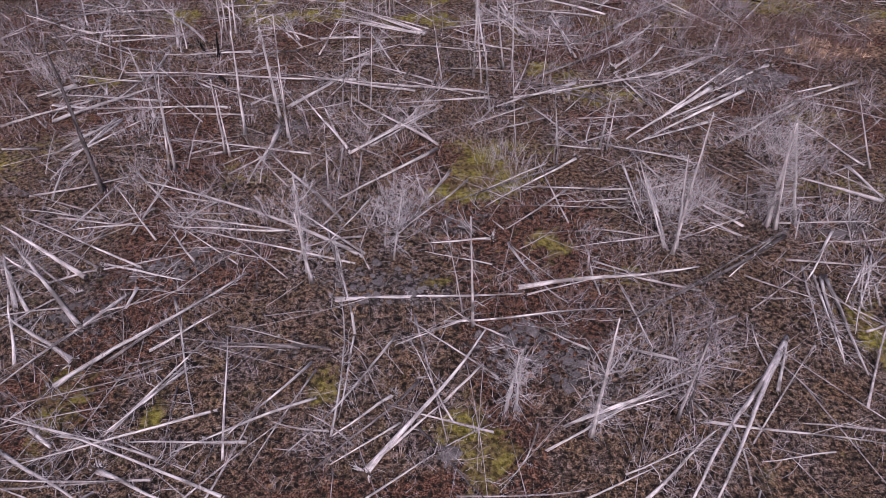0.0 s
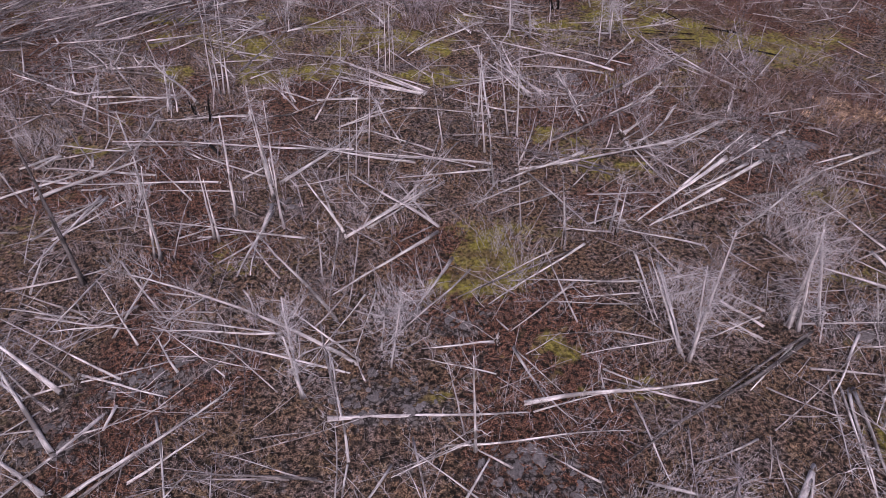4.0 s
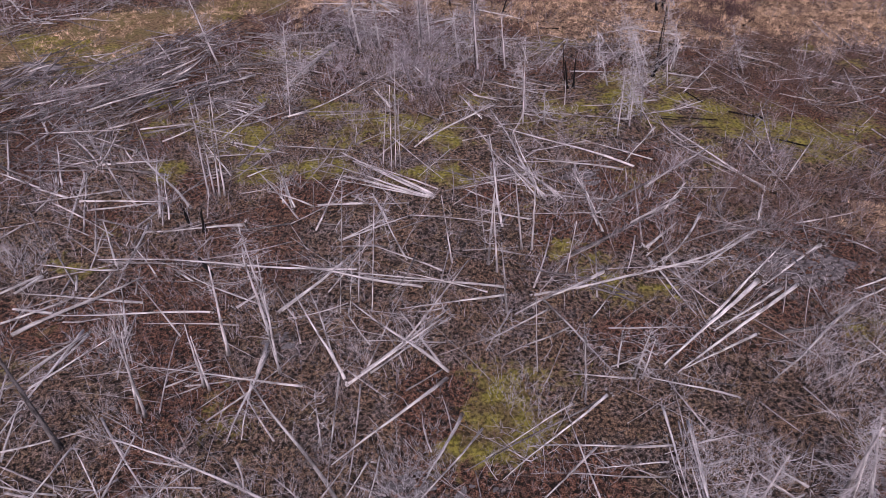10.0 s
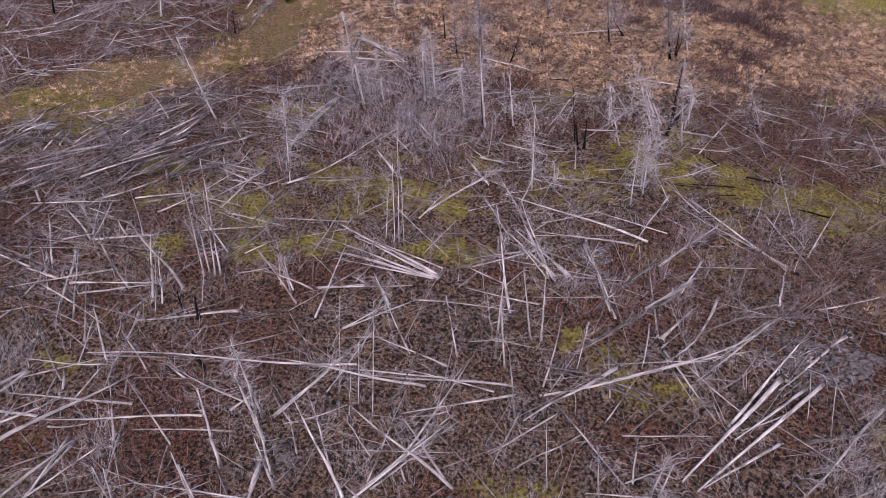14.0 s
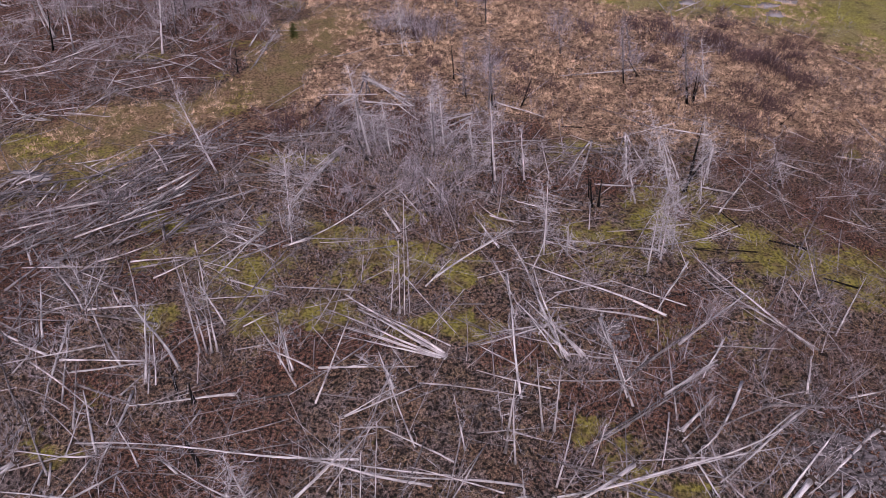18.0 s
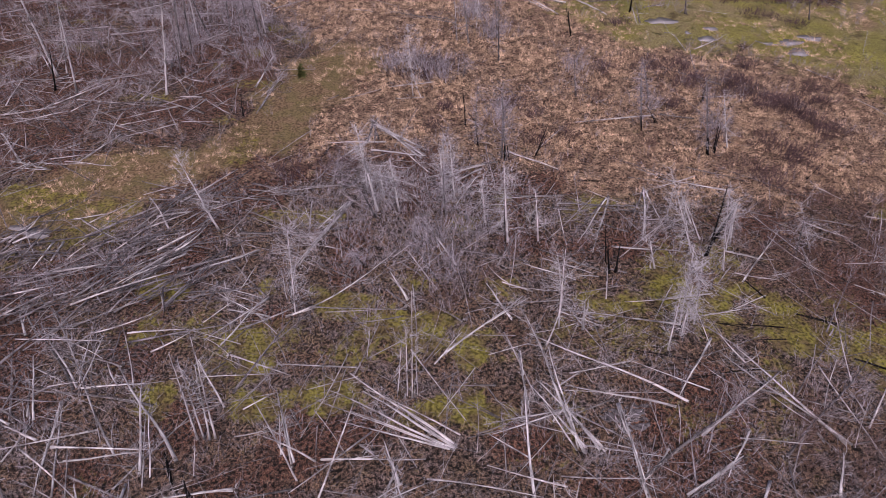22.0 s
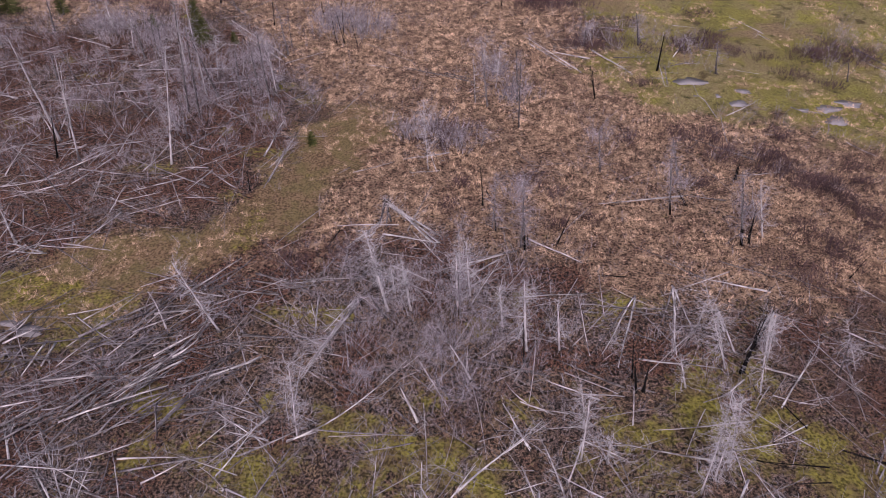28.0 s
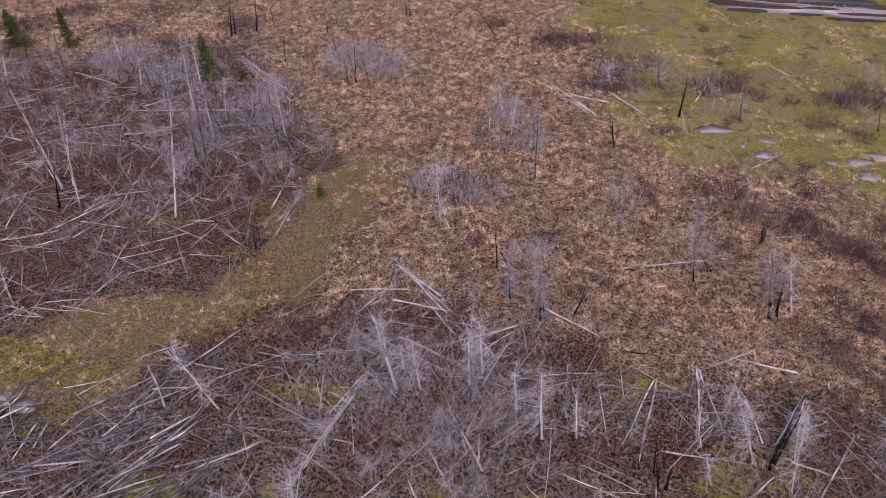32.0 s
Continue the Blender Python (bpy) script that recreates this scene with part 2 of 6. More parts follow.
def land(x, y):
    """Height of the ground."""
    x, y = np.asarray(x, float), np.asarray(y, float)
    z = 0.30 * (vnoise(x, y, 7.0, 21) - 0.5) + 0.12 * (vnoise(x, y, 2.2, 22) - 0.5) + 0.05 * (vnoise(x, y, 0.8, 23) - 0.5)
    z = z + 0.25 * blobs(x, y, STONY, 31)
    wet = np.zeros(np.shape(x))
    for cx, cy, rx, ry in POOLS:
        wet = np.maximum(wet, np.clip(2.2 - np.hypot((x - cx) / rx, (y - cy) / ry), 0, 1))
    return z * (1 - wet) - 0.22 * wet


def zones(x, y):
    """Shares of dry sedge, green meadow, moss, stone, russet litter and brush at a place."""
    sedge = np.maximum(np.maximum(within(x, y, SEDGE, 5), within(x, y, SEDGE_BEHIND, 5)), blobs(x, y, SEDGE_SPOTS, 33))
    strip = within(x, y, STRIP, 3)
    meadow = within(x, y, MEADOW, 6)
    moss = np.maximum(np.maximum(blobs(x, y, MOSS, 41), 0.9 * within(x, y, BAND, 3) * np.clip((vnoise(x, y, 2.4, 47) - 0.12) * 3, 0, 1)), 0.55 * np.clip((vnoise(x, y, 3.3, 42) - 0.70) * 5, 0, 1))
    moss = np.maximum(moss, 0.5 * blobs(x, y, [(-13, 50.5, 9, 4.5), (9, 54, 5, 3), (10, 66, 9, 2.4)], 48) * np.clip((vnoise(x, y, 3.0, 49) - 0.4) * 3, 0, 1))
    stone = np.maximum(blobs(x, y, STONY, 31), 0.6 * np.clip((vnoise(x, y, 2.6, 43) - 0.74) * 6, 0, 1) * (1 - sedge) * (1 - strip) * (1 - meadow))
    russet = np.maximum(np.clip((vnoise(x, y, 4.0, 44) - 0.53) * 4, 0, 1), within(x, y, BEYOND, 4) * np.clip((vnoise(x, y, 5.0, 46) - 0.15) * 3, 0, 1))
    brush = np.clip((vnoise(x, y, 5.0, 45) - 0.35) * 2.2, 0, 1)
    brush = np.maximum(brush, within(x, y, THICKET, 3))
    return sedge, strip, meadow, moss, stone, russet, brush


def quick_mesh(name, verts, tris, mat, smooth=False):
    me = bpy.data.meshes.new(name)
    n = len(tris)
    me.vertices.add(len(verts))
    me.vertices.foreach_set("co", np.ascontiguousarray(verts, np.float32).ravel())
    me.loops.add(3 * n)
    me.loops.foreach_set("vertex_index", np.ascontiguousarray(tris, np.int32).ravel())
    me.polygons.add(n)
    me.polygons.foreach_set("loop_start", np.arange(0, 3 * n, 3, dtype=np.int32))
    if smooth:
        me.polygons.foreach_set("use_smooth", np.ones(n, bool))
    me.update(calc_edges=True)
    if mat:
        me.materials.append(mat)
    return me


# ground: one sheet, finely divided along the way and running out to the horizon
def axis_steps(lo, hi, step, far):
    a = list(np.arange(lo, hi + 0.01, step))
    out, s, v = [], step, hi
    while v < far:
        s *= 1.5
        v += s
        out.append(v)
    left, s, v = [], step, lo
    while v > -far:
        s *= 1.5
        v -= s
        left.append(v)
    return np.array(left[::-1] + a + out)


gx, gy = axis_steps(-80, 66, 0.6, 3500), axis_steps(2, 150, 0.6, 3500)
GX, GY = np.meshgrid(gx, gy)
ii = np.arange(len(gx) * len(gy)).reshape(len(gy), len(gx))
a, b, c, d = ii[:-1, :-1].ravel(), ii[:-1, 1:].ravel(), ii[1:, 1:].ravel(), ii[1:, :-1].ravel()
ground_me = quick_mesh("ground", np.stack([GX, GY, land(GX, GY)], -1).reshape(-1, 3), np.concatenate([np.stack([a, b, c], 1), np.stack([a, c, d], 1)]), None, True)
sh = [np.asarray(s, np.float32).ravel() for s in zones(GX, GY)]
for key, pack in (("cover_a", sh[0:3]), ("cover_b", sh[3:6])):
    at = ground_me.attributes.new(key, "FLOAT_COLOR", "POINT")
    at.data.foreach_set("color", np.stack([*pack, np.ones_like(sh[0])], 1).ravel())

GROUND = bpy.data.materials.new("boggy_ground")
GROUND.use_nodes = True
gt = GROUND.node_tree
gn, gl = gt.nodes, gt.links.new
gb = gn["Principled BSDF"]
gb.inputs["Roughness"].default_value = 0.95
gb.inputs["Specular IOR Level"].default_value = 0.15
gc = gn.new("ShaderNodeTexCoord").outputs["Object"]


def gnoise(scale, detail=5.0, lo=0.3, hi=0.7):
    t, r = gn.new("ShaderNodeTexNoise"), gn.new("ShaderNodeMapRange")
    t.inputs["Scale"].default_value, t.inputs["Detail"].default_value = scale, detail
    r.inputs[1].default_value, r.inputs[2].default_value = lo, hi
    gl(gc, t.inputs[0]), gl(t.outputs[0], r.inputs[0])
    return r.outputs[0]


def gmix(fac, one, two):
    m = gn.new("ShaderNodeMix")
    m.data_type = "RGBA"
    for s, v in ((m.inputs[0], fac), (m.inputs[6], one), (m.inputs[7], two)):
        if isinstance(v, float):
            s.default_value = v
        elif isinstance(v, tuple):
            s.default_value = (*v, 1)
        else:
            gl(v, s)
    return m.outputs[2]


def gragged(share, scale):
    """A share with an edge frayed by noise."""
    s, r = gn.new("ShaderNodeMath"), gn.new("ShaderNodeMapRange")
    s.operation = "ADD"
    gl(share, s.inputs[0]), gl(gnoise(scale, 6, 0.2, 0.8), s.inputs[1])
    r.inputs[1].default_value, r.inputs[2].default_value = 0.75, 1.25
    gl(s.outputs[0], r.inputs[0])
    return r.outputs[0]


cover = []
for key in ("cover_a", "cover_b"):
    at, sp = gn.new("ShaderNodeAttribute"), gn.new("ShaderNodeSeparateColor")
    at.attribute_name = key
    gl(at.outputs["Color"], sp.inputs[0])
    cover += [sp.outputs[0], sp.outputs[1], sp.outputs[2]]
# mid-scale noise: shade between stems put into the ground colour, elsewhere plain grain
shade_grain = gnoise(5.5, 9, 0.38, 0.60)
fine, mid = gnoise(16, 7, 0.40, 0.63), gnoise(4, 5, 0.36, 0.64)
leaf = gn.new("ShaderNodeTexVoronoi")
leaf.inputs["Scale"].default_value = 15
gl(gc, leaf.inputs[0])
leaf_part = gn.new("ShaderNodeSeparateColor")
gl(leaf.outputs["Color"], leaf_part.inputs[0])
leaf_power, leaf_sum = gn.new("ShaderNodeMath"), gn.new("ShaderNodeMath")
leaf_power.operation, leaf_sum.operation = "POWER", "MULTIPLY_ADD"
gl(leaf_part.outputs[0], leaf_power.inputs[0])
leaf_power.inputs[1].default_value = 3.0
gl(leaf_power.outputs[0], leaf_sum.inputs[0]), gl(fine, leaf_sum.inputs[2])
leaf_sum.inputs[1].default_value = 0.25
grain = leaf_sum.outputs[0]
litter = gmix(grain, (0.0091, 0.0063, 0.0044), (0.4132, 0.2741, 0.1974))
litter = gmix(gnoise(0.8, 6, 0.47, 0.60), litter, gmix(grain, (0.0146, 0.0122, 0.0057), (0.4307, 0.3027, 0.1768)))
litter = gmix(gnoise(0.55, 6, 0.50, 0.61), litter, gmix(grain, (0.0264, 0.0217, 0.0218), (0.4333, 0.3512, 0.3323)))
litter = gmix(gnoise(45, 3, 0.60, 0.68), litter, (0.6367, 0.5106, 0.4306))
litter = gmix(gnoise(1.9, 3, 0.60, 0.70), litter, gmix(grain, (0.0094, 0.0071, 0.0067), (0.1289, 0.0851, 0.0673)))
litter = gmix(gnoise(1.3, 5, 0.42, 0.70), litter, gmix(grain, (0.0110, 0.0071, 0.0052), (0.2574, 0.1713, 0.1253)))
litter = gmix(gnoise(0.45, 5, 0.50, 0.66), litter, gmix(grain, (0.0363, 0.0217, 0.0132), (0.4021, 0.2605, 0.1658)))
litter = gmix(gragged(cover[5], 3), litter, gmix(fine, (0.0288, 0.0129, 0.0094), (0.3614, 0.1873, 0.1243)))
cells = gn.new("ShaderNodeTexVoronoi")
cells.feature = "DISTANCE_TO_EDGE"
cells.inputs["Scale"].default_value = 6.5
warp, warped = gn.new("ShaderNodeTexNoise"), gn.new("ShaderNodeMix")
warp.inputs["Scale"].default_value = 1.7
warped.data_type = "VECTOR"
warped.inputs[0].default_value = 0.45
gl(gc, warp.inputs[0]), gl(gc, warped.inputs[4]), gl(warp.outputs["Color"], warped.inputs[5])
gl(warped.outputs[1], cells.inputs[0])
crack = gn.new("ShaderNodeMapRange")
crack.inputs[1].default_value, crack.inputs[2].default_value = 0.0, 0.16
gl(cells.outputs[0], crack.inputs[0])
slab = gmix(mid, gmix(shade_grain, (0.04, 0.035, 0.034), (0.16, 0.145, 0.142)), gmix(shade_grain, (0.07, 0.063, 0.062), (0.27, 0.25, 0.247)))
stone = gmix(crack.outputs[0], (0.012, 0.009, 0.008), slab)
# near-black gaps: occlusion among stems painted into the litter by noise
litter = gmix(shade_grain, (0.014, 0.0108, 0.0092), litter)
litter = gmix(gnoise(1.6, 7, 0.56, 0.70), litter, gmix(shade_grain, (0.012, 0.0095, 0.008), (0.07, 0.052, 0.043)))
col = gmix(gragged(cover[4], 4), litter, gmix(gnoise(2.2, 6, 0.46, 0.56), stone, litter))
col = gmix(gragged(cover[1], 2), col, gmix(gnoise(0.5, 7, 0.43, 0.58), gmix(shade_grain, (0.125, 0.098, 0.044), (0.235, 0.186, 0.084)), gmix(shade_grain, (0.10, 0.067, 0.036), (0.29, 0.203, 0.112))))
col = gmix(gragged(cover[3], 2.5), col, gmix(gnoise(0.9, 7, 0.40, 0.60), gmix(shade_grain, (0.06, 0.044, 0.02), (0.20, 0.152, 0.066)), gmix(shade_grain, (0.10, 0.092, 0.018), (0.32, 0.295, 0.06))))
# sedge floor, its dark spots painted as shade between tussocks
col = gmix(gragged(cover[0], 2), col, gmix(gnoise(1.1, 5, 0.4, 0.62), gmix(shade_grain, (0.026, 0.016, 0.012), (0.245, 0.158, 0.106)), gmix(shade_grain, (0.052, 0.034, 0.023), (0.44, 0.312, 0.205))))
meadow = gmix(mid, gmix(fine, (0.085, 0.078, 0.02), (0.27, 0.248, 0.075)), gmix(fine, (0.16, 0.15, 0.038), (0.42, 0.39, 0.118)))
meadow = gmix(gnoise(0.12, 7, 0.44, 0.58), meadow, gmix(mid, gmix(fine, (0.12, 0.092, 0.04), (0.33, 0.27, 0.13)), gmix(fine, (0.20, 0.17, 0.07), (0.48, 0.42, 0.21))))
meadow = gmix(gnoise(0.42, 7, 0.57, 0.68), meadow, gmix(fine, (0.05, 0.039, 0.018), (0.18, 0.145, 0.065)))
meadow = gmix(gnoise(0.8, 8, 0.55, 0.68), meadow, gmix(shade_grain, (0.05, 0.045, 0.016), (0.19, 0.17, 0.062)))
meadow = gmix(gnoise(0.22, 7, 0.50, 0.62), meadow, gmix(shade_grain, (0.12, 0.113, 0.027), (0.38, 0.355, 0.09)))
meadow = gmix(gnoise(0.16, 6, 0.56, 0.64), meadow, gmix(shade_grain, (0.10, 0.072, 0.038), (0.37, 0.28, 0.155)))
col = gmix(gragged(cover[2], 0.6), col, meadow)
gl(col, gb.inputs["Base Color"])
gbump = gn.new("ShaderNodeBump")
gbump.inputs["Strength"].default_value, gbump.inputs["Distance"].default_value = 1.0, 0.10
gl(grain, gbump.inputs["Height"]), gl(gbump.outputs[0], gb.inputs["Normal"])
ground_me.materials.append(GROUND)
ground = tagged(new("ground", ground_me), "boggy ground of brown litter, moss and dry sedge", "ground", kind="structure")


# ---- building blocks ----
def tube(points, radii, sides=8, rough=0.0, rnd=None, jag=0.0):
    """A trunk along points: verts and triangles, closed at both ends."""
    P, R = np.asarray(points, float), np.asarray(radii, float)
    n = len(P)
    T = np.gradient(P, axis=0)
    T /= np.linalg.norm(T, axis=1)[:, None]
    up = np.array([0, 0, 1.0]) if abs(T[0][2]) < 0.8 else np.array([0, 1.0, 0])
    U = np.cross(T, up)
    U /= np.linalg.norm(U, axis=1)[:, None]
    W = np.cross(U, T)
    ang = np.linspace(0, 2 * np.pi, sides, endpoint=False)
    k = R[:, None] * (1 + (rough * (rnd.rand(n, sides) - 0.5) if rough else 0))
    ring = P[:, None] + k[..., None] * (np.cos(ang)[None, :, None] * U[:, None] + np.sin(ang)[None, :, None] * W[:, None])
    if jag:
        ring[0] -= T[0] * (jag * rnd.rand(sides, 1))
        ring[-1] += T[-1] * (jag * 0.6 * rnd.rand(sides, 1))
    V = np.concatenate([ring.reshape(-1, 3), P[:1], P[-1:]])
    i = np.arange(n - 1)[:, None] * sides + np.arange(sides)[None]
    j = np.arange(n - 1)[:, None] * sides + (np.arange(sides)[None] + 1) % sides
    i, j = i.ravel(), j.ravel()
    s = np.arange(sides)
    e = (s + 1) % sides
    F = np.concatenate([np.stack([i, j, j + sides], 1), np.stack([i, j + sides, i + sides], 1), np.stack([e, s, np.full(sides, n * sides)], 1),
                        np.stack([(n - 1) * sides + s, (n - 1) * sides + e, np.full(sides, n * sides + 1)], 1)])
    return V, F


def frames_of(D):
    D = D / np.maximum(np.linalg.norm(D, axis=1)[:, None], 1e-6)
    ref = np.where(np.abs(D[:, 2:3]) < 0.9, np.array([[0, 0, 1.0]]), np.array([[1.0, 0, 0]]))
    U = np.cross(D, ref)
    U /= np.linalg.norm(U, axis=1)[:, None]
    return U, np.cross(D, U)


def spikes(A, B, r):
    """Straight twigs, folded along the back, that run to a point: four verts, two triangles each."""
    U, W = frames_of(B - A)
    r = np.asarray(r)[:, None]
    V = np.stack([A + r * U, A - 0.5 * r * U + 0.87 * r * W, A - 0.5 * r * U - 0.87 * r * W, B], 1).reshape(-1, 3)
    o = 4 * np.arange(len(A))[:, None]
    F = np.concatenate([o + [[0, 1, 3]], o + [[1, 2, 3]]])
    return V, F


def sprigs(A, B, C, r):
    """Bent twigs, from A by B to a point at C: seven verts, nine triangles each."""
    U, W = frames_of(B - A)
    r = np.asarray(r)[:, None]
    q = 0.62 * r
    V = np.stack([A + r * U, A - 0.5 * r * U + 0.87 * r * W, A - 0.5 * r * U - 0.87 * r * W,
                  B + q * U, B - 0.5 * q * U + 0.87 * q * W, B - 0.5 * q * U - 0.87 * q * W, C], 1).reshape(-1, 3)
    o = 7 * np.arange(len(A))[:, None]
    F = np.concatenate([o + [f] for f in ([0, 1, 4], [0, 4, 3], [1, 2, 5], [1, 5, 4], [2, 0, 3], [2, 3, 5], [3, 4, 6], [4, 5, 6], [5, 3, 6])])
    return V, F


def limbs(A, B, C, D, r):
    """Curved limbs through A, B and C to a point at D: ten verts, fifteen triangles each."""
    r = np.asarray(r)[:, None]
    rows = []
    for P, Q, q in ((A, B, r), (B, C, 0.75 * r), (C, D, 0.5 * r)):
        U, W = frames_of(Q - P)
        rows += [P + q * U, P - 0.5 * q * U + 0.87 * q * W, P - 0.5 * q * U - 0.87 * q * W]
    V = np.stack(rows + [D], 1).reshape(-1, 3)
    o = 10 * np.arange(len(A))[:, None]
    tris = []
    for k in (0, 3):
        for i, j in ((0, 1), (1, 2), (2, 0)):
            tris += [[k + i, k + j, k + j + 3], [k + i, k + j + 3, k + i + 3]]
    tris += [[6, 7, 9], [7, 8, 9], [8, 6, 9]]
    return V, np.concatenate([o + [f] for f in tris])


def merge(parts):
    V, F, o = [], [], 0
    for v, f in parts:
        V.append(v), F.append(f + o)
        o += len(v)
    return np.concatenate(V), np.concatenate(F)


def part(name, geo, mat, parent, label="", smooth=True, kind=""):
    ob = new(name, quick_mesh(name, *geo, mat, smooth))
    ob.parent = parent
    return tagged(ob, label, kind=kind)


def limb_set(axis_at, count, lo, hi, reach, thick, twigs, rnd, droop=0.0, floor=None):
    """Dead branches round a trunk that runs along local x: curved limbs with finer twigs on them."""
    t = lo + (hi - lo) * rnd.rand(count) ** 0.85
    base = axis_at(t)
    ang = rnd.rand(count) * 2 * np.pi
    out = np.stack([np.zeros(count), np.cos(ang), np.sin(ang)], 1)
    patch = 0.75 + 0.45 * np.sin(t * (7 + 6 * rnd.rand()) + ang + 6 * rnd.rand())
    size = (reach * (0.95 - 0.35 * (t - lo) / (hi - lo)) * patch * (0.25 + 1.15 * rnd.rand(count) ** 1.5))[:, None]
    fore = (0.95 * rnd.rand(count, 1) - 0.1 - droop) * np.array([[1.0, 0, 0]])
    one = base + size * 0.33 * (out + fore + 0.35 * (rnd.rand(count, 3) - 0.5))
    two = one + size * 0.36 * (0.85 * out + 1.2 * fore + 1.0 * (rnd.rand(count, 3) - 0.5))
    tip = two + size * 0.36 * (0.5 * out + (0.7 + droop) * np.abs(fore) + [0.25, 0, 0] + 1.5 * (rnd.rand(count, 3) - 0.5))
    if floor is not None:
        for P, k in ((one, 0.3), (two, 0.4), (tip, 0.5)):
            P[:, 2] = np.where(P[:, 2] < floor, floor + k * np.abs(P[:, 2] - floor), P[:, 2])
    r = thick * (0.6 + 0.8 * rnd.rand(count)) * np.clip(size[:, 0] / reach + 0.35, 0.5, 1.3)
    geo = [limbs(base, one, two, tip, r)]
    if twigs:
        k = np.repeat(np.arange(count), twigs)
        f = 0.15 + 0.8 * rnd.rand(len(k), 1)
        start = np.where(f < 0.5, one[k] + (two[k] - one[k]) * f * 2, two[k] + (tip[k] - two[k]) * (f * 2 - 1))
        way = (tip - one)[k] * 0.45 + size[k] * 0.55 * (rnd.rand(len(k), 3) - 0.5)
        end = start + way * (0.5 + 0.8 * rnd.rand(len(k), 1))
        if floor is not None:
            end[:, 2] = np.maximum(end[:, 2], floor)
        geo.append(spikes(start, end, r[k] * 0.6))
    return merge(geo)


count_made = [0]


def root_plate(r, rnd, parent):
    """Torn roots and soil at the butt of an uprooted trunk."""
    n = 16
    ang = rnd.rand(n) * 2 * np.pi
    size = 1.9 * r + 0.10 + 0.30 * rnd.rand(n) ** 1.6
    out = np.stack([-0.25 + 0.5 * (rnd.rand(n) - 0.5), np.cos(ang), np.abs(np.sin(ang)) * 1.2 - 0.15], 1)
    A = np.zeros((n, 3))
    A[:, 2] = r * 0.6
    B = A + out * size[:, None] * 0.55
    C = B + (out + 1.8 * (rnd.rand(n, 3) - 0.5)) * size[:, None] * 0.5
    mass = part("root_mass", sprigs(A, B, C, 0.35 * r + 0.018 * rnd.rand(n)), WOOD, parent, "pale splayed broken roots")
    P = np.array([(-0.12 - 0.5 * r, 0, 0.5 * r), (-0.04, 0, 0.55 * r), (0.10, 0, 0.6 * r)])
    part("soil_clump", tube(P, [1.0 * r + 0.04, 1.9 * r + 0.07, 1.1 * r], 9, 0.7, rnd), SOIL, mass, "dark soil held in torn roots")


def log(x, y, heading, length, r, look_of="", bend=0.0, thin=0.33):
    """A fallen trunk: butt at x, y, lying towards heading (degrees)."""
    count_made[0] += 1
    rnd = np.random.RandomState(1000 + count_made[0])
    dx, dy = math.cos(radians(heading)), math.sin(radians(heading))
    z0, z1 = float(land(x, y)), float(land(x + dx * length, y + dy * length))
    lift = (0.1 + 0.35 * rnd.rand()) if length > 3 else 0.03
    pitch = math.degrees(math.atan2(z1 + lift - z0, length))
    charred, grey = "d" in look_of, "g" in look_of
    wood, brush = (CHAR, GREY_BRANCH) if charred else (GREY_WOOD, GREY_BRANCH) if grey else (WOOD, BRANCH)
    if not (charred or grey) and (x < -14 and 45 < y < 68 and rnd.rand() < 0.5 or y > 68 and rnd.rand() < (0.55 if x < -18 else 0.3) or r < 0.085 and rnd.rand() < (0.3 if r < 0.045 else 0.12)):
        wood, brush = GREY_WOOD, GREY_BRANCH
    kind = "charred black" if charred else "dull grey" if wood is GREY_WOOD else "bleached silver-grey"
    words = f"{kind} fallen trunk with torn roots on brushy ground" if "r" in look_of else f"{kind} fallen trunk lying across brush and litter" if length > 4 else f"short {kind} broken trunk lying on litter"
    kind_name = "uprooted_tree" if "r" in look_of else "charred_log" if charred else "broken_log" if length < 3 else "fallen_sapling" if r < 0.055 else "fallen_tree"
    thing = tagged(new(kind_name), words, kind_name.replace("_", " "), "windthrown trunks")
    thing.matrix_world = pose(x, y, z0, 0, -pitch, heading)
    n = max(4, int(length / 0.9) + 2)
    s = np.linspace(0, 1, n)
    wob = 0.06 * r / 0.1
    sag = 0.6 * bend * 4 * s * (1 - s) + length * 0.012 * (rnd.rand() - 0.5) * np.sin(s * 6.3) * 2
    P = np.stack([s * length, sag + wob * (rnd.rand(n) - 0.5) * 0.5, r * 0.75 + 0.04 * length * 0.25 * s * (1 - s) + wob * (rnd.rand(n) - 0.5) * 0.3], 1)
    end = 0.75 if length < 2.5 else thin
    R = r * (1 - (1 - end) * s ** 0.9)
    if "r" in look_of:
        R[0] *= 1.35
    stem = part("trunk", tube(P, R, 8, 0.16, rnd, 1.4 * r), wood, thing)

    def axis_at(t):
        return np.stack([np.interp(t, s, P[:, k]) for k in range(3)], 1)
    if length > 2.2 and not charred:
        full = "b" in look_of
        for k in range(4 if r > 0.055 else 2):
            part("branch", limb_set(axis_at, 1, 0.3 + 0.13 * k, 0.42 + 0.13 * k, 1.3, 0.016, 4, rnd, 0, -0.05), brush, thing)
        cnt = int((10 if full else 5.7) * length * (0.5 + rnd.rand()))
        part("branchwork", limb_set(axis_at, cnt, 0.3 if full else 0.42, 0.99, 1.6 if full else 1.4, 0.0090, 4 if full else 3, rnd, 0, -0.05), brush, thing, "fine dead branches", kind="stuff")
    if "r" not in look_of and not charred and r > 0.05 and length > 3 and rnd.rand() < 0.5:
        P0 = P[0] + [-0.05, 0, 0]
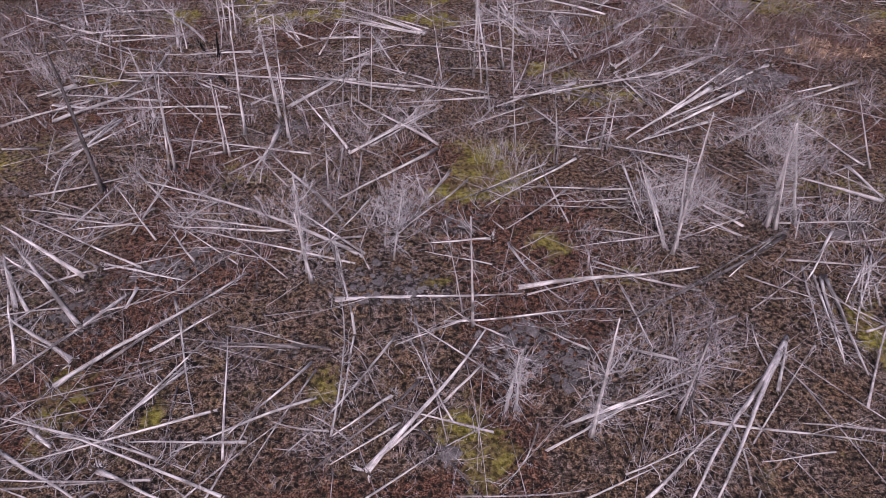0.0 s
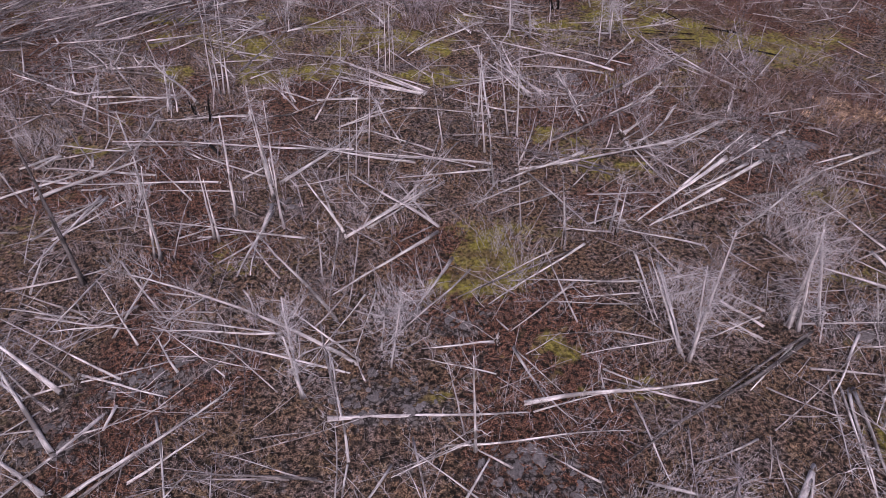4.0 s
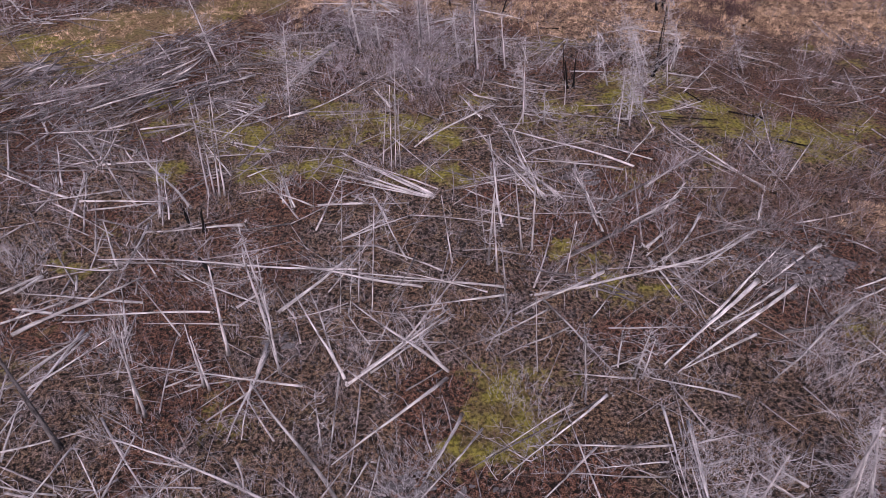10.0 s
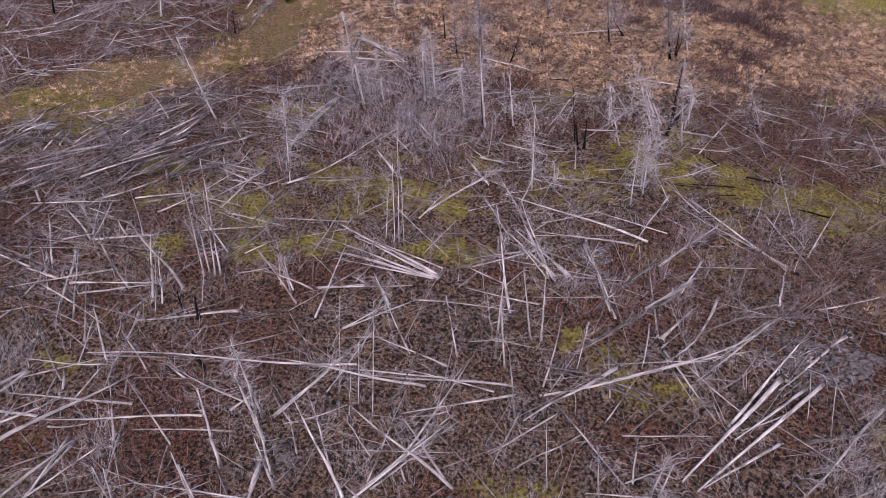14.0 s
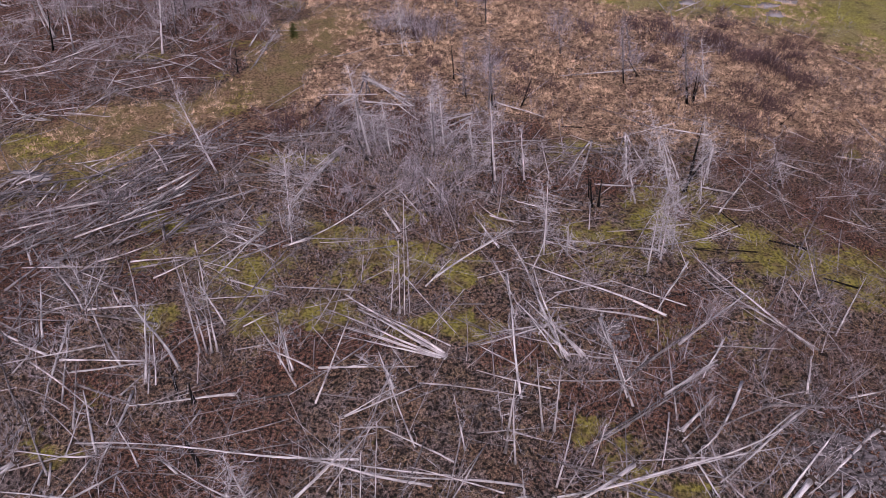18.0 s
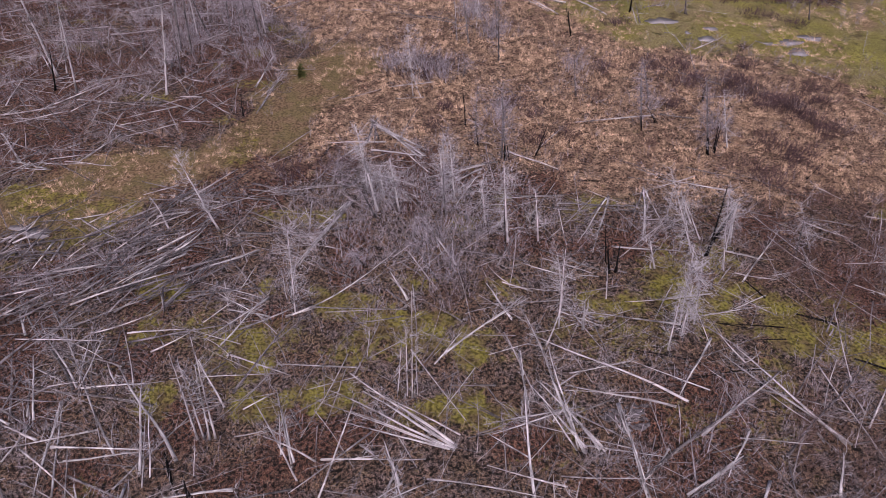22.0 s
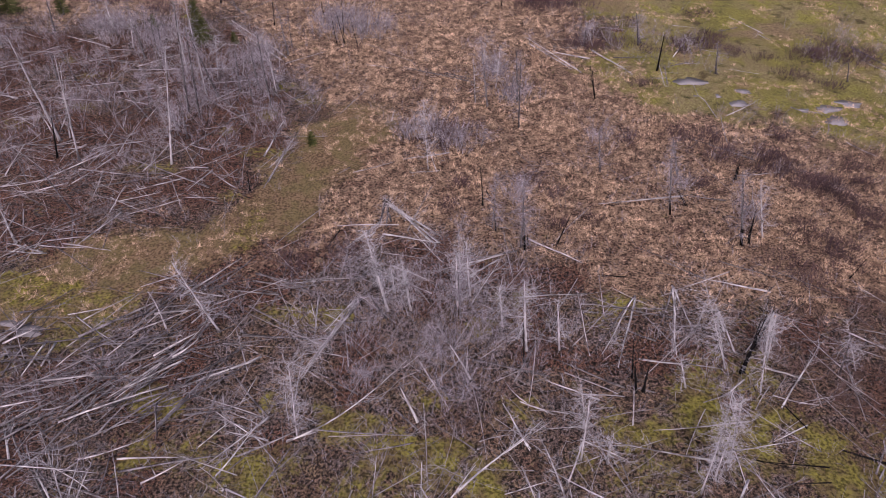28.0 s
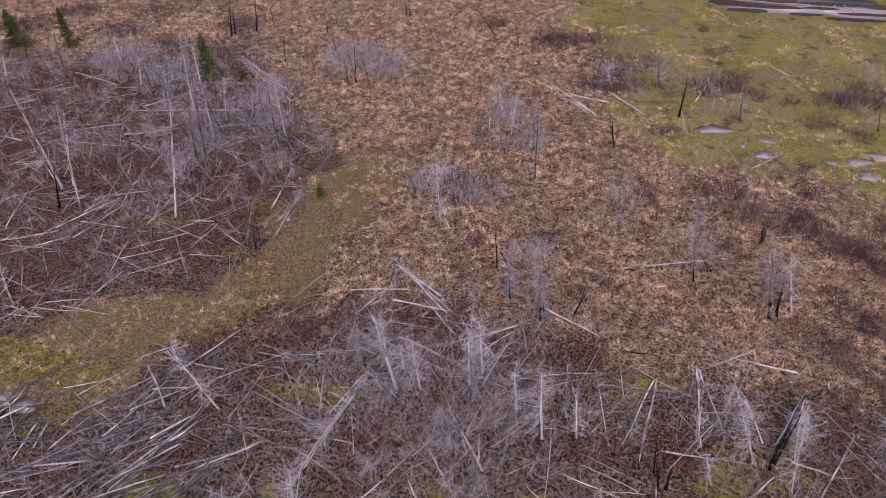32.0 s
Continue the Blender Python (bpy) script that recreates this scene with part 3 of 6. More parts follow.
        part("butt_end", tube([P0, P0 + [0.10 + 0.15 * rnd.rand(), 0, 0]], [0.75 * r, 1.12 * r], 8, 0.45, rnd, 0.10), BUTT, stem, "dark rotten broken butt")
    if "r" in look_of:
        root_plate(r, rnd, thing)
    return thing


def snag(x, y, height, r, lean_to, lean, look_of=""):
    """A dead tree still standing, its top carried sideways by the lean."""
    count_made[0] += 1
    rnd = np.random.RandomState(5000 + count_made[0])
    z0 = float(land(x, y)) - 0.06
    charred, full = "d" in look_of, "b" in look_of
    wood, brush = (CHAR, GREY_BRANCH) if charred else (WOOD, BRANCH)
    if "g" in look_of or charred and full:
        wood, brush = GREY_WOOD, GREY_BRANCH
    words = "charred black standing dead tree trunk" if charred else "bleached standing dead tree bristling with branches" if full else "bare silver-grey standing dead tree trunk"
    thing = tagged(new("dead_tree"), words + " on boggy ground", "dead tree", "standing dead trees")
    length = math.hypot(height, lean)
    thing.matrix_world = pose(x, y, z0, 0, -math.degrees(math.atan2(height, lean)), lean_to)
    n = max(5, int(length / 0.8) + 2)
    s = np.linspace(0, 1, n)
    w = 0.5 * r
    P = np.stack([s * length, w * (rnd.rand(n) - 0.5) + 0.02 * length * np.sin(s * 3) * (rnd.rand() - 0.5), w * (rnd.rand(n) - 0.5)], 1)
    P[0, 1:] = 0
    R = r * (1 - 0.72 * s)
    R[0] *= 1.45
    stem = part("trunk", tube(P, np.maximum(R, 0.018), 8, 0.16, rnd, 1.2 * r), wood, thing)
    if charred and full:
        part("burnt_foot", tube(P[:3], R[:3] * 1.12 + 0.006, 8, 0.2, rnd, 0.3), CHAR, stem, "charred black trunk foot")

    def axis_at(t):
        return np.stack([np.interp(t, s, P[:, k]) for k in range(3)], 1)
    if height > 1.6 and not (charred and not full):
        for k in range(5):
            part("branch", limb_set(axis_at, 1, 0.2 + 0.13 * k, 0.33 + 0.13 * k, 1.5 if full else 0.9, 0.016, 5, rnd, 0.55), brush, thing)
        cnt = int((42 if full else 6) * length ** 0.8 * (0.7 + 0.6 * rnd.rand()))
        part("branchwork", limb_set(axis_at, cnt, 0.12 if full else 0.3, 1.0, 1.6 if full else 1.0, 0.0105, 5 if full else 3, rnd, 0.42), brush, thing, "fine dead branches", kind="stuff")
    if r > 0.1 and not charred:
        m = 6
        ang = np.arange(m) * 1.05 + rnd.rand(m) * 0.5
        A = np.zeros((m, 3))
        A[:, 0] = 0.14
        out = np.stack([np.zeros(m), np.cos(ang), np.sin(ang)], 1)
        part("root_flare", sprigs(A, A + out * 1.7 * r - [0.10, 0, 0], A + out * 3.4 * r - [0.2, 0, 0], np.full(m, 0.5 * r)), wood, thing)
    return thing


# fallen trunks and standing snags, from the start of the way outwards
log(-2.4, 9.7, 33, 5.5, 0.045, "", 0.21)
log(5.1, 9.9, 23, 3.3, 0.045)
log(7.3, 9.9, 39, 4.0, 0.076, "", -0.00)
log(-7.0, 9.9, 162, 9.3, 0.066, "", -0.31)
log(-14.6, 10.1, 3, 4.0, 0.052)
log(-14.8, 10.4, -1, 3.8, 0.037)
log(-2.3, 10.8, 54, 7.6, 0.112, "r", -0.28)
log(-11.6, 10.8, -23, 3.1, 0.092, "r")
log(6.9, 10.9, 22, 2.8, 0.037)
log(-9.8, 11.3, 165, 5.9, 0.049)
log(-7.4, 11.3, 101, 5.4, 0.057)
log(-1.9, 11.4, 44, 3.4, 0.073)
log(-15.3, 11.5, -28, 4.0, 0.088)
log(4.2, 11.8, 28, 5.1, 0.056)
log(14.7, 11.8, -172, 2.8, 0.037)
log(-6.6, 12.0, -176, 4.5, 0.057, "r")
log(-7.7, 12.1, -111, 2.5, 0.037)
log(-6.6, 12.1, 162, 0.4, 0.048)
log(-13.5, 12.2, -12, 1.1, 0.053)
log(-3.7, 12.3, 93, 6.5, 0.047, "", -0.46)
log(-14.7, 12.4, -33, 1.2, 0.088)
snag(5.9, 12.4, 6.6, 0.085, 153, 0.3, "b")
log(-11.7, 12.4, 58, 4.6, 0.061)
log(-0.6, 12.7, -50, 3.9, 0.057, "g")
log(-1.2, 12.8, -144, 2.9, 0.047)
log(5.0, 12.8, 21, 6.5, 0.057)
log(0.8, 12.9, 115, 4.4, 0.037)
log(4.0, 12.9, -123, 3.0, 0.038, "", 0.50)
log(5.2, 12.9, 20, 5.4, 0.047)
log(10.3, 13.0, -9, 6.5, 0.062)
snag(9.3, 13.1, 5.9, 0.060, 145, 0.3, "")
log(6.3, 13.1, 29, 7.3, 0.039, "b")
log(6.2, 13.2, 89, 2.6, 0.038)
log(6.3, 13.2, 15, 3.2, 0.048)
log(-8.1, 13.3, -160, 7.3, 0.060)
snag(9.8, 13.4, 5.9, 0.080, 142, 0.8, "bg")
snag(3.2, 13.5, 3.8, 0.057, 166, 0.1, "b")
snag(2.8, 13.5, 3.6, 0.057, -12, 0.2, "b")
log(0.5, 13.8, 48, 2.2, 0.057)
log(10.0, 13.9, -60, 0.8, 0.052)
log(-4.5, 13.9, -153, 5.3, 0.069, "", -0.13)
log(-1.5, 14.1, -139, 2.8, 0.067, "r")
log(-14.7, 14.2, 43, 8.6, 0.099, "r")
log(-9.9, 14.3, -84, 2.6, 0.052)
log(13.6, 14.4, 62, 2.9, 0.086)
log(-12.4, 14.7, 28, 2.5, 0.054)
log(-0.6, 14.7, -131, 5.3, 0.069, "g", 0.13)
log(2.6, 14.9, 143, 4.7, 0.049)
log(-9.7, 15.3, -122, 3.7, 0.064)
log(-16.7, 15.4, 116, 3.5, 0.071)
log(-10.8, 15.4, -152, 4.0, 0.037, "", 0.57)
log(-9.9, 15.4, -118, 3.9, 0.053)
log(-13.1, 15.5, 45, 4.7, 0.079)
log(-4.9, 15.5, -125, 4.5, 0.061)
log(-14.4, 15.5, 150, 4.0, 0.112, "r")
log(10.2, 15.8, 166, 2.1, 0.063)
log(-11.5, 16.1, 39, 3.1, 0.066)
log(-4.2, 16.2, 166, 4.6, 0.037)
log(6.4, 16.2, 148, 2.8, 0.051)
log(-5.5, 16.3, -177, 3.6, 0.063)
log(-4.5, 16.3, 179, 5.0, 0.071)
log(14.5, 16.4, -126, 8.0, 0.120, "", -0.05)
log(-1.6, 16.9, -123, 6.4, 0.062, "b", 0.32)
log(14.9, 17.0, -130, 9.2, 0.120, "", -0.10)
log(-14.6, 17.0, 136, 7.9, 0.120)
log(-3.3, 17.1, -92, 4.2, 0.051)
log(-3.3, 17.1, 105, 5.9, 0.061)
snag(1.7, 17.6, 6.2, 0.062, 174, 0.4, "")
log(0.5, 17.8, 5, 7.5, 0.051)
log(2.0, 17.9, 6, 6.1, 0.053)
log(1.5, 18.0, -151, 3.5, 0.042)
log(-17.3, 18.0, 130, 3.3, 0.088)
log(-18.0, 18.3, 122, 3.4, 0.120)
snag(1.3, 18.4, 5.3, 0.035, 176, 0.9, "")
snag(18.9, 18.7, 2.5, 0.042, 135, 0.9, "")
snag(18.6, 18.8, 2.6, 0.042, 135, 0.6, "")
snag(19.5, 18.8, 2.1, 0.043, 134, 1.2, "")
log(-11.3, 18.8, -67, 6.4, 0.057)
log(-4.4, 18.9, 2, 8.3, 0.100, "r")
log(-13.4, 19.0, -123, 5.7, 0.084)
log(-15.6, 19.0, 146, 4.9, 0.074, "r")
snag(20.0, 19.0, 1.7, 0.043, 134, 1.3, "")
log(-13.0, 19.2, -104, 1.0, 0.072)
log(4.2, 19.4, 16, 4.0, 0.044)
log(-17.1, 19.6, 150, 3.1, 0.077)
log(3.9, 19.8, 7, 8.3, 0.113)
log(8.5, 19.8, -81, 3.5, 0.056)
log(-15.6, 19.9, 148, 6.1, 0.120)
snag(-5.5, 19.9, 4.2, 0.088, -163, 0.2, "")
log(-15.1, 20.4, 150, 5.5, 0.063, "r")
log(17.9, 20.6, -103, 5.0, 0.079)
log(18.1, 20.6, -96, 5.4, 0.093)
snag(-5.8, 20.6, 5.6, 0.065, 19, 0.1, "b")
log(-13.4, 20.6, 155, 7.5, 0.059)
log(-9.0, 20.8, 144, 3.8, 0.037)
log(-15.2, 20.8, -16, 4.4, 0.063)
log(-11.0, 20.9, 129, 2.9, 0.060)
log(17.6, 20.9, -99, 5.1, 0.064)
log(-3.7, 21.2, 167, 9.4, 0.054)
log(2.7, 21.3, 168, 3.2, 0.037)
log(17.3, 21.3, -104, 5.0, 0.050)
snag(-1.9, 21.6, 5.1, 0.048, 5, 0.6, "b")
log(7.5, 21.6, -29, 3.1, 0.046)
log(-3.4, 21.7, 158, 13.2, 0.094, "", -0.85)
log(-3.3, 21.9, 144, 4.9, 0.066)
log(-4.6, 22.0, -75, 3.4, 0.046)
log(20.9, 22.0, -122, 5.6, 0.055)
log(20.7, 22.0, -129, 4.2, 0.055)
snag(11.4, 22.1, 7.7, 0.084, 153, 0.4, "b")
log(11.2, 22.3, 91, 5.6, 0.059)
snag(11.1, 22.5, 4.3, 0.059, 150, 2.2, "")
snag(11.7, 22.5, 5.2, 0.071, 149, 0.9, "b")
log(-13.3, 22.5, 131, 4.7, 0.049)
snag(-2.4, 22.6, 3.0, 0.039, 6, 0.3, "")
log(3.7, 22.6, -50, 2.9, 0.037)
log(3.6, 22.7, -67, 3.0, 0.084)
log(16.3, 22.9, -138, 3.7, 0.066)
log(-14.5, 22.9, 80, 4.2, 0.062)
log(2.8, 23.1, -170, 3.4, 0.060, "r")
log(-9.0, 23.1, -76, 5.3, 0.037, "", 0.54)
log(11.2, 23.1, 87, 4.8, 0.072)
log(-7.4, 23.2, 173, 5.7, 0.048, "b")
log(17.1, 23.2, -147, 11.7, 0.116, "g")
log(-7.1, 23.2, -179, 5.5, 0.058)
log(15.1, 23.4, 144, 1.5, 0.052)
log(11.4, 23.4, -165, 5.1, 0.037)
log(19.6, 23.5, -128, 4.1, 0.081)
log(-14.8, 23.6, -171, 2.7, 0.052)
log(-7.7, 23.6, 139, 6.1, 0.037)
log(17.4, 23.6, -147, 9.0, 0.078, "g")
snag(20.6, 23.7, 3.0, 0.031, 139, 1.4, "")
log(3.4, 23.8, 126, 2.7, 0.037, "", 0.15)
log(-5.3, 23.8, -74, 5.3, 0.074)
snag(16.9, 23.8, 5.2, 0.091, 140, 1.2, "b")
snag(17.9, 24.0, 5.5, 0.092, 139, 2.0, "b")
log(-16.4, 24.0, 174, 4.3, 0.052)
log(-4.6, 24.1, 131, 7.1, 0.100)
log(15.4, 24.1, 135, 2.1, 0.067)
log(16.9, 24.1, 0, 4.8, 0.054)
snag(16.6, 24.1, 5.7, 0.116, 145, 0.7, "b")
log(-16.3, 24.2, 162, 5.6, 0.068)
log(-10.4, 24.4, 180, 3.0, 0.037)
log(9.7, 24.6, -120, 3.5, 0.037)
log(15.5, 24.7, -153, 4.2, 0.040)
log(15.9, 25.0, 143, 2.5, 0.055, "r")
log(9.9, 25.4, 180, 6.1, 0.038)
log(-10.9, 25.4, -135, 2.7, 0.038)
log(-19.5, 25.5, 101, 3.0, 0.058)
snag(16.1, 25.5, 2.0, 0.031, 148, 0.6, "")
log(-13.3, 25.6, -8, 2.4, 0.039)
log(-3.4, 25.9, -114, 5.1, 0.037, "r")
log(-2.9, 26.1, -98, 4.2, 0.037)
log(23.6, 26.1, 158, 4.2, 0.110)
log(10.0, 26.1, -173, 3.4, 0.039, "b")
snag(-17.2, 26.2, 8.3, 0.134, 33, 0.2, "g")
log(-16.6, 26.3, -105, 4.7, 0.054)
snag(-5.6, 26.6, 4.1, 0.043, 12, 0.2, "")
log(10.4, 26.9, -177, 6.7, 0.064)
log(10.2, 27.3, -89, 3.3, 0.040)
log(11.1, 27.8, -86, 2.4, 0.040)
snag(-13.9, 27.8, 6.3, 0.081, 30, 0.5, "")
snag(-14.3, 28.0, 5.4, 0.068, 30, 0.9, "")
log(11.4, 28.1, -93, 4.3, 0.085)
log(0.8, 28.3, -115, 4.8, 0.095)
log(22.0, 28.6, 102, 2.5, 0.079, "g")
log(6.1, 29.0, -145, 5.2, 0.040)
snag(24.3, 29.1, 3.9, 0.054, 140, 2.3, "")
log(10.4, 29.1, -90, 4.9, 0.071)
log(6.7, 29.1, 81, 4.0, 0.065)
log(23.0, 29.2, -77, 3.0, 0.098)
log(-21.1, 29.2, 50, 4.1, 0.071)
log(-20.0, 29.2, 44, 5.2, 0.056)
log(24.0, 29.3, 117, 4.6, 0.062)
snag(6.6, 29.4, 2.3, 0.034, 167, 0.1, "")
log(7.7, 29.4, -149, 7.9, 0.066)
log(-13.5, 29.4, 31, 2.5, 0.052)
snag(-11.4, 29.4, 4.1, 0.063, 30, 0.1, "")
log(14.3, 29.6, 169, 5.1, 0.058)
snag(-11.7, 29.6, 4.6, 0.076, 31, 0.2, "")
log(-1.9, 29.6, 36, 2.2, 0.048, "g")
log(7.9, 29.6, -139, 7.1, 0.066, "r")
log(-22.1, 29.7, -178, 1.9, 0.064)
log(-7.0, 29.7, 175, 7.6, 0.061)
log(-4.8, 29.8, 42, 6.3, 0.073)
log(-4.8, 29.9, 122, 6.6, 0.085)
log(-9.5, 30.0, -83, 3.5, 0.057)
log(14.3, 30.3, 178, 4.0, 0.044)
log(-0.0, 30.3, -136, 6.8, 0.099)
snag(-8.2, 30.5, 4.6, 0.063, -159, 0.1, "")
snag(9.8, 30.6, 3.1, 0.048, 162, 0.1, "")
log(-5.2, 30.6, 115, 5.4, 0.064)
log(-4.1, 30.6, 42, 5.7, 0.086)
log(-3.7, 30.6, 40, 5.4, 0.064)
snag(9.4, 30.7, 4.1, 0.061, 163, 0.0, "b")
snag(7.0, 30.7, 3.7, 0.053, 155, 0.7, "")
log(-5.3, 30.8, -87, 6.3, 0.057)
log(0.1, 30.8, 143, 6.5, 0.097, "", 0.02)
snag(4.6, 30.9, 5.4, 0.031, 163, 0.7, "")
log(-3.9, 31.0, 72, 5.1, 0.045)
log(-0.1, 31.0, 126, 4.0, 0.075)
snag(-8.5, 31.2, 7.3, 0.062, 27, 0.3, "")
log(8.4, 31.3, 20, 3.6, 0.045)
log(8.7, 31.3, 74, 2.4, 0.045)
log(-9.0, 31.5, -98, 5.1, 0.089)
snag(-11.0, 31.5, 6.2, 0.091, 27, 0.4, "")
log(-25.2, 31.9, 30, 6.2, 0.086)
log(-9.1, 31.9, -96, 1.6, 0.102)
log(-19.1, 32.2, -151, 2.7, 0.062)
log(-3.9, 32.3, 127, 2.5, 0.045)
log(-16.4, 32.4, 115, 3.6, 0.060, "r")
log(-22.3, 32.5, 35, 6.6, 0.119)
log(-18.5, 32.5, -111, 2.9, 0.075)
log(-18.5, 32.7, -124, 3.1, 0.088)
log(-18.9, 32.8, -100, 6.2, 0.082)
snag(-9.2, 32.9, 5.9, 0.092, -158, 0.3, "")
log(16.5, 33.6, -150, 5.4, 0.086)
log(17.8, 33.7, 6, 4.6, 0.115, "g")
log(8.7, 33.8, -2, 4.4, 0.045)
log(6.6, 33.8, -149, 4.3, 0.053)
log(-21.1, 34.0, 175, 2.1, 0.078)
log(-12.5, 34.2, -176, 8.3, 0.069)
log(-9.0, 34.3, 51, 6.5, 0.117, "", -0.08)
snag(-9.6, 34.3, 6.4, 0.069, -159, 0.3, "b")
snag(-5.7, 34.4, 9.0, 0.031, 16, 0.9, "")
log(7.9, 34.5, 52, 3.4, 0.045)
snag(-5.2, 34.5, 3.7, 0.031, 14, 0.4, "")
snag(-4.0, 34.5, 8.7, 0.031, 11, 0.6, "")
log(14.2, 34.5, 44, 8.7, 0.092)
log(-11.4, 34.5, 46, 1.9, 0.055, "r")
snag(3.3, 34.7, 5.2, 0.066, 172, 0.7, "")
log(-16.5, 34.8, 177, 6.6, 0.075)
log(-9.9, 34.8, 155, 6.1, 0.058, "", 0.39)
log(3.5, 34.9, -115, 3.5, 0.053)
log(5.6, 35.0, -145, 4.4, 0.057)
snag(-4.8, 35.2, 5.0, 0.031, 13, 0.4, "")
log(5.4, 35.6, -58, 6.3, 0.068)
log(-20.5, 35.7, 112, 1.2, 0.066)
log(10.5, 35.8, 160, 6.9, 0.070, "g")
log(3.3, 36.0, -165, 6.0, 0.070)
log(4.7, 36.0, 14, 12.5, 0.069, "b")
log(23.0, 36.0, -141, 9.2, 0.096)
log(10.9, 36.2, 163, 4.4, 0.085, "g")
log(-1.4, 36.3, 171, 8.8, 0.082)
log(10.2, 36.4, 175, 2.1, 0.060, "g")
log(-14.3, 36.5, 145, 1.4, 0.062)
log(7.3, 36.6, 21, 11.7, 0.072, "", -0.70)
log(3.2, 36.6, 179, 7.8, 0.075)
log(18.8, 36.7, -146, 5.6, 0.093)
log(-22.8, 36.8, -122, 1.7, 0.083, "r")
log(-16.4, 36.8, 131, 4.1, 0.051)
log(-22.9, 36.8, -136, 2.3, 0.081)
log(-0.2, 36.9, 177, 7.3, 0.055)
log(-13.3, 37.0, 131, 1.6, 0.114, "d")
log(19.8, 37.0, -143, 10.3, 0.120)
log(-19.0, 37.1, -107, 2.1, 0.052)
log(-18.9, 37.3, -179, 4.3, 0.052, "", 0.21)
log(-20.4, 37.3, 96, 3.2, 0.045)
log(17.8, 37.4, -138, 9.1, 0.140, "r")
log(-18.8, 37.4, 121, 4.1, 0.078)
log(-5.2, 37.6, 179, 14.8, 0.070)
log(-0.3, 37.7, 156, 4.9, 0.059)
snag(2.9, 37.8, 5.7, 0.061, 175, 0.6, "")
snag(6.9, 37.9, 4.0, 0.031, -18, 0.0, "")
log(-20.1, 38.0, -5, 6.2, 0.082, "g")
log(25.8, 38.0, -156, 3.1, 0.069)
log(9.1, 38.0, -145, 6.6, 0.112, "r")
log(4.4, 38.1, -15, 3.9, 0.072, "g")
snag(0.3, 38.4, 5.0, 0.050, 179, 0.7, "")
snag(2.4, 38.4, 6.4, 0.078, 176, 0.0, "")
log(-2.3, 38.4, 115, 5.9, 0.057)
log(27.8, 38.5, -153, 7.7, 0.093)
log(6.7, 38.8, 32, 8.1, 0.085, "g")
log(-23.4, 39.0, -103, 2.8, 0.066)
log(-23.4, 39.1, 132, 6.7, 0.066, "r")
log(12.0, 39.2, -71, 4.8, 0.075)
log(11.9, 39.5, 41, 1.6, 0.049)
log(7.5, 39.5, 33, 9.2, 0.074, "g")
snag(2.3, 39.7, 3.7, 0.033, 174, 0.5, "")
log(17.7, 39.8, -130, 5.9, 0.052, "g")
snag(5.1, 39.8, 4.2, 0.051, 168, 0.3, "")
snag(4.5, 39.8, 6.1, 0.064, 173, 1.0, "")
snag(5.1, 39.8, 5.8, 0.064, 172, 0.4, "")
log(11.9, 40.0, 43, 3.2, 0.113, "r")
log(-6.4, 40.0, 26, 4.9, 0.060)
log(-6.3, 40.1, 36, 3.3, 0.043)
log(-22.0, 40.4, 110, 6.0, 0.062)
log(22.6, 40.5, -143, 6.5, 0.102, "r")
snag(-14.8, 40.7, 1.8, 0.119, 26, 0.2, "d")
log(-18.4, 41.2, -87, 5.7, 0.078)
log(-17.5, 41.2, 108, 4.5, 0.045)
log(-23.2, 41.3, 99, 4.5, 0.065)
log(-12.5, 41.3, -168, 5.7, 0.085, "r")
log(-9.5, 41.4, -166, 3.8, 0.073, "g")
log(-21.6, 41.5, -19, 4.5, 0.081, "g")
log(-16.0, 41.5, 121, 1.9, 0.085, "d")
log(18.6, 41.5, -143, 5.4, 0.051)
log(-8.0, 41.5, -6, 2.8, 0.047)
log(19.0, 41.6, -142, 7.4, 0.092)
log(9.6, 41.6, 99, 6.2, 0.078)
log(-17.3, 41.8, 111, 4.1, 0.048)
log(16.9, 41.8, -1, 5.0, 0.104, "g")
log(3.4, 41.8, 93, 9.5, 0.082)
log(-17.9, 41.9, 109, 6.0, 0.086)
snag(-15.0, 42.0, 2.4, 0.033, 39, 0.7, "")
log(-3.8, 42.0, 114, 2.7, 0.078)
log(-25.6, 42.1, 78, 2.5, 0.052)
log(9.4, 42.1, 98, 5.6, 0.085)
log(16.8, 42.1, 14, 4.2, 0.066, "g")
log(-22.5, 42.3, 10, 4.4, 0.064)
log(11.6, 42.4, 33, 4.0, 0.087)
log(-9.7, 42.7, 113, 5.3, 0.080)
log(19.6, 42.7, 66, 2.8, 0.079)
log(-16.2, 42.8, 134, 7.5, 0.108, "", -0.01)
log(-19.7, 42.9, 130, 12.6, 0.068)
log(-9.7, 43.0, 114, 3.0, 0.068)
log(9.2, 43.0, 38, 12.1, 0.111, "g")
log(-23.3, 43.1, 2, 5.9, 0.063)
log(-8.2, 43.2, 3, 5.7, 0.067)
log(16.1, 43.3, -131, 6.8, 0.089, "", 0.84)
log(-10.5, 43.4, 106, 2.8, 0.040)
log(20.0, 43.4, 68, 2.0, 0.040)
log(-24.4, 43.5, 162, 2.6, 0.082)
log(3.3, 44.0, 150, 3.0, 0.054)
log(-1.0, 44.2, 170, 6.6, 0.065)
snag(-14.8, 44.2, 6.5, 0.059, 35, 0.8, "")
snag(-15.5, 44.2, 7.6, 0.059, 37, 0.5, "")
snag(-15.1, 44.2, 7.2, 0.059, 36, 0.4, "")
log(-1.0, 44.2, 162, 8.6, 0.065)
snag(-14.5, 44.3, 8.6, 0.059, 35, 0.8, "")
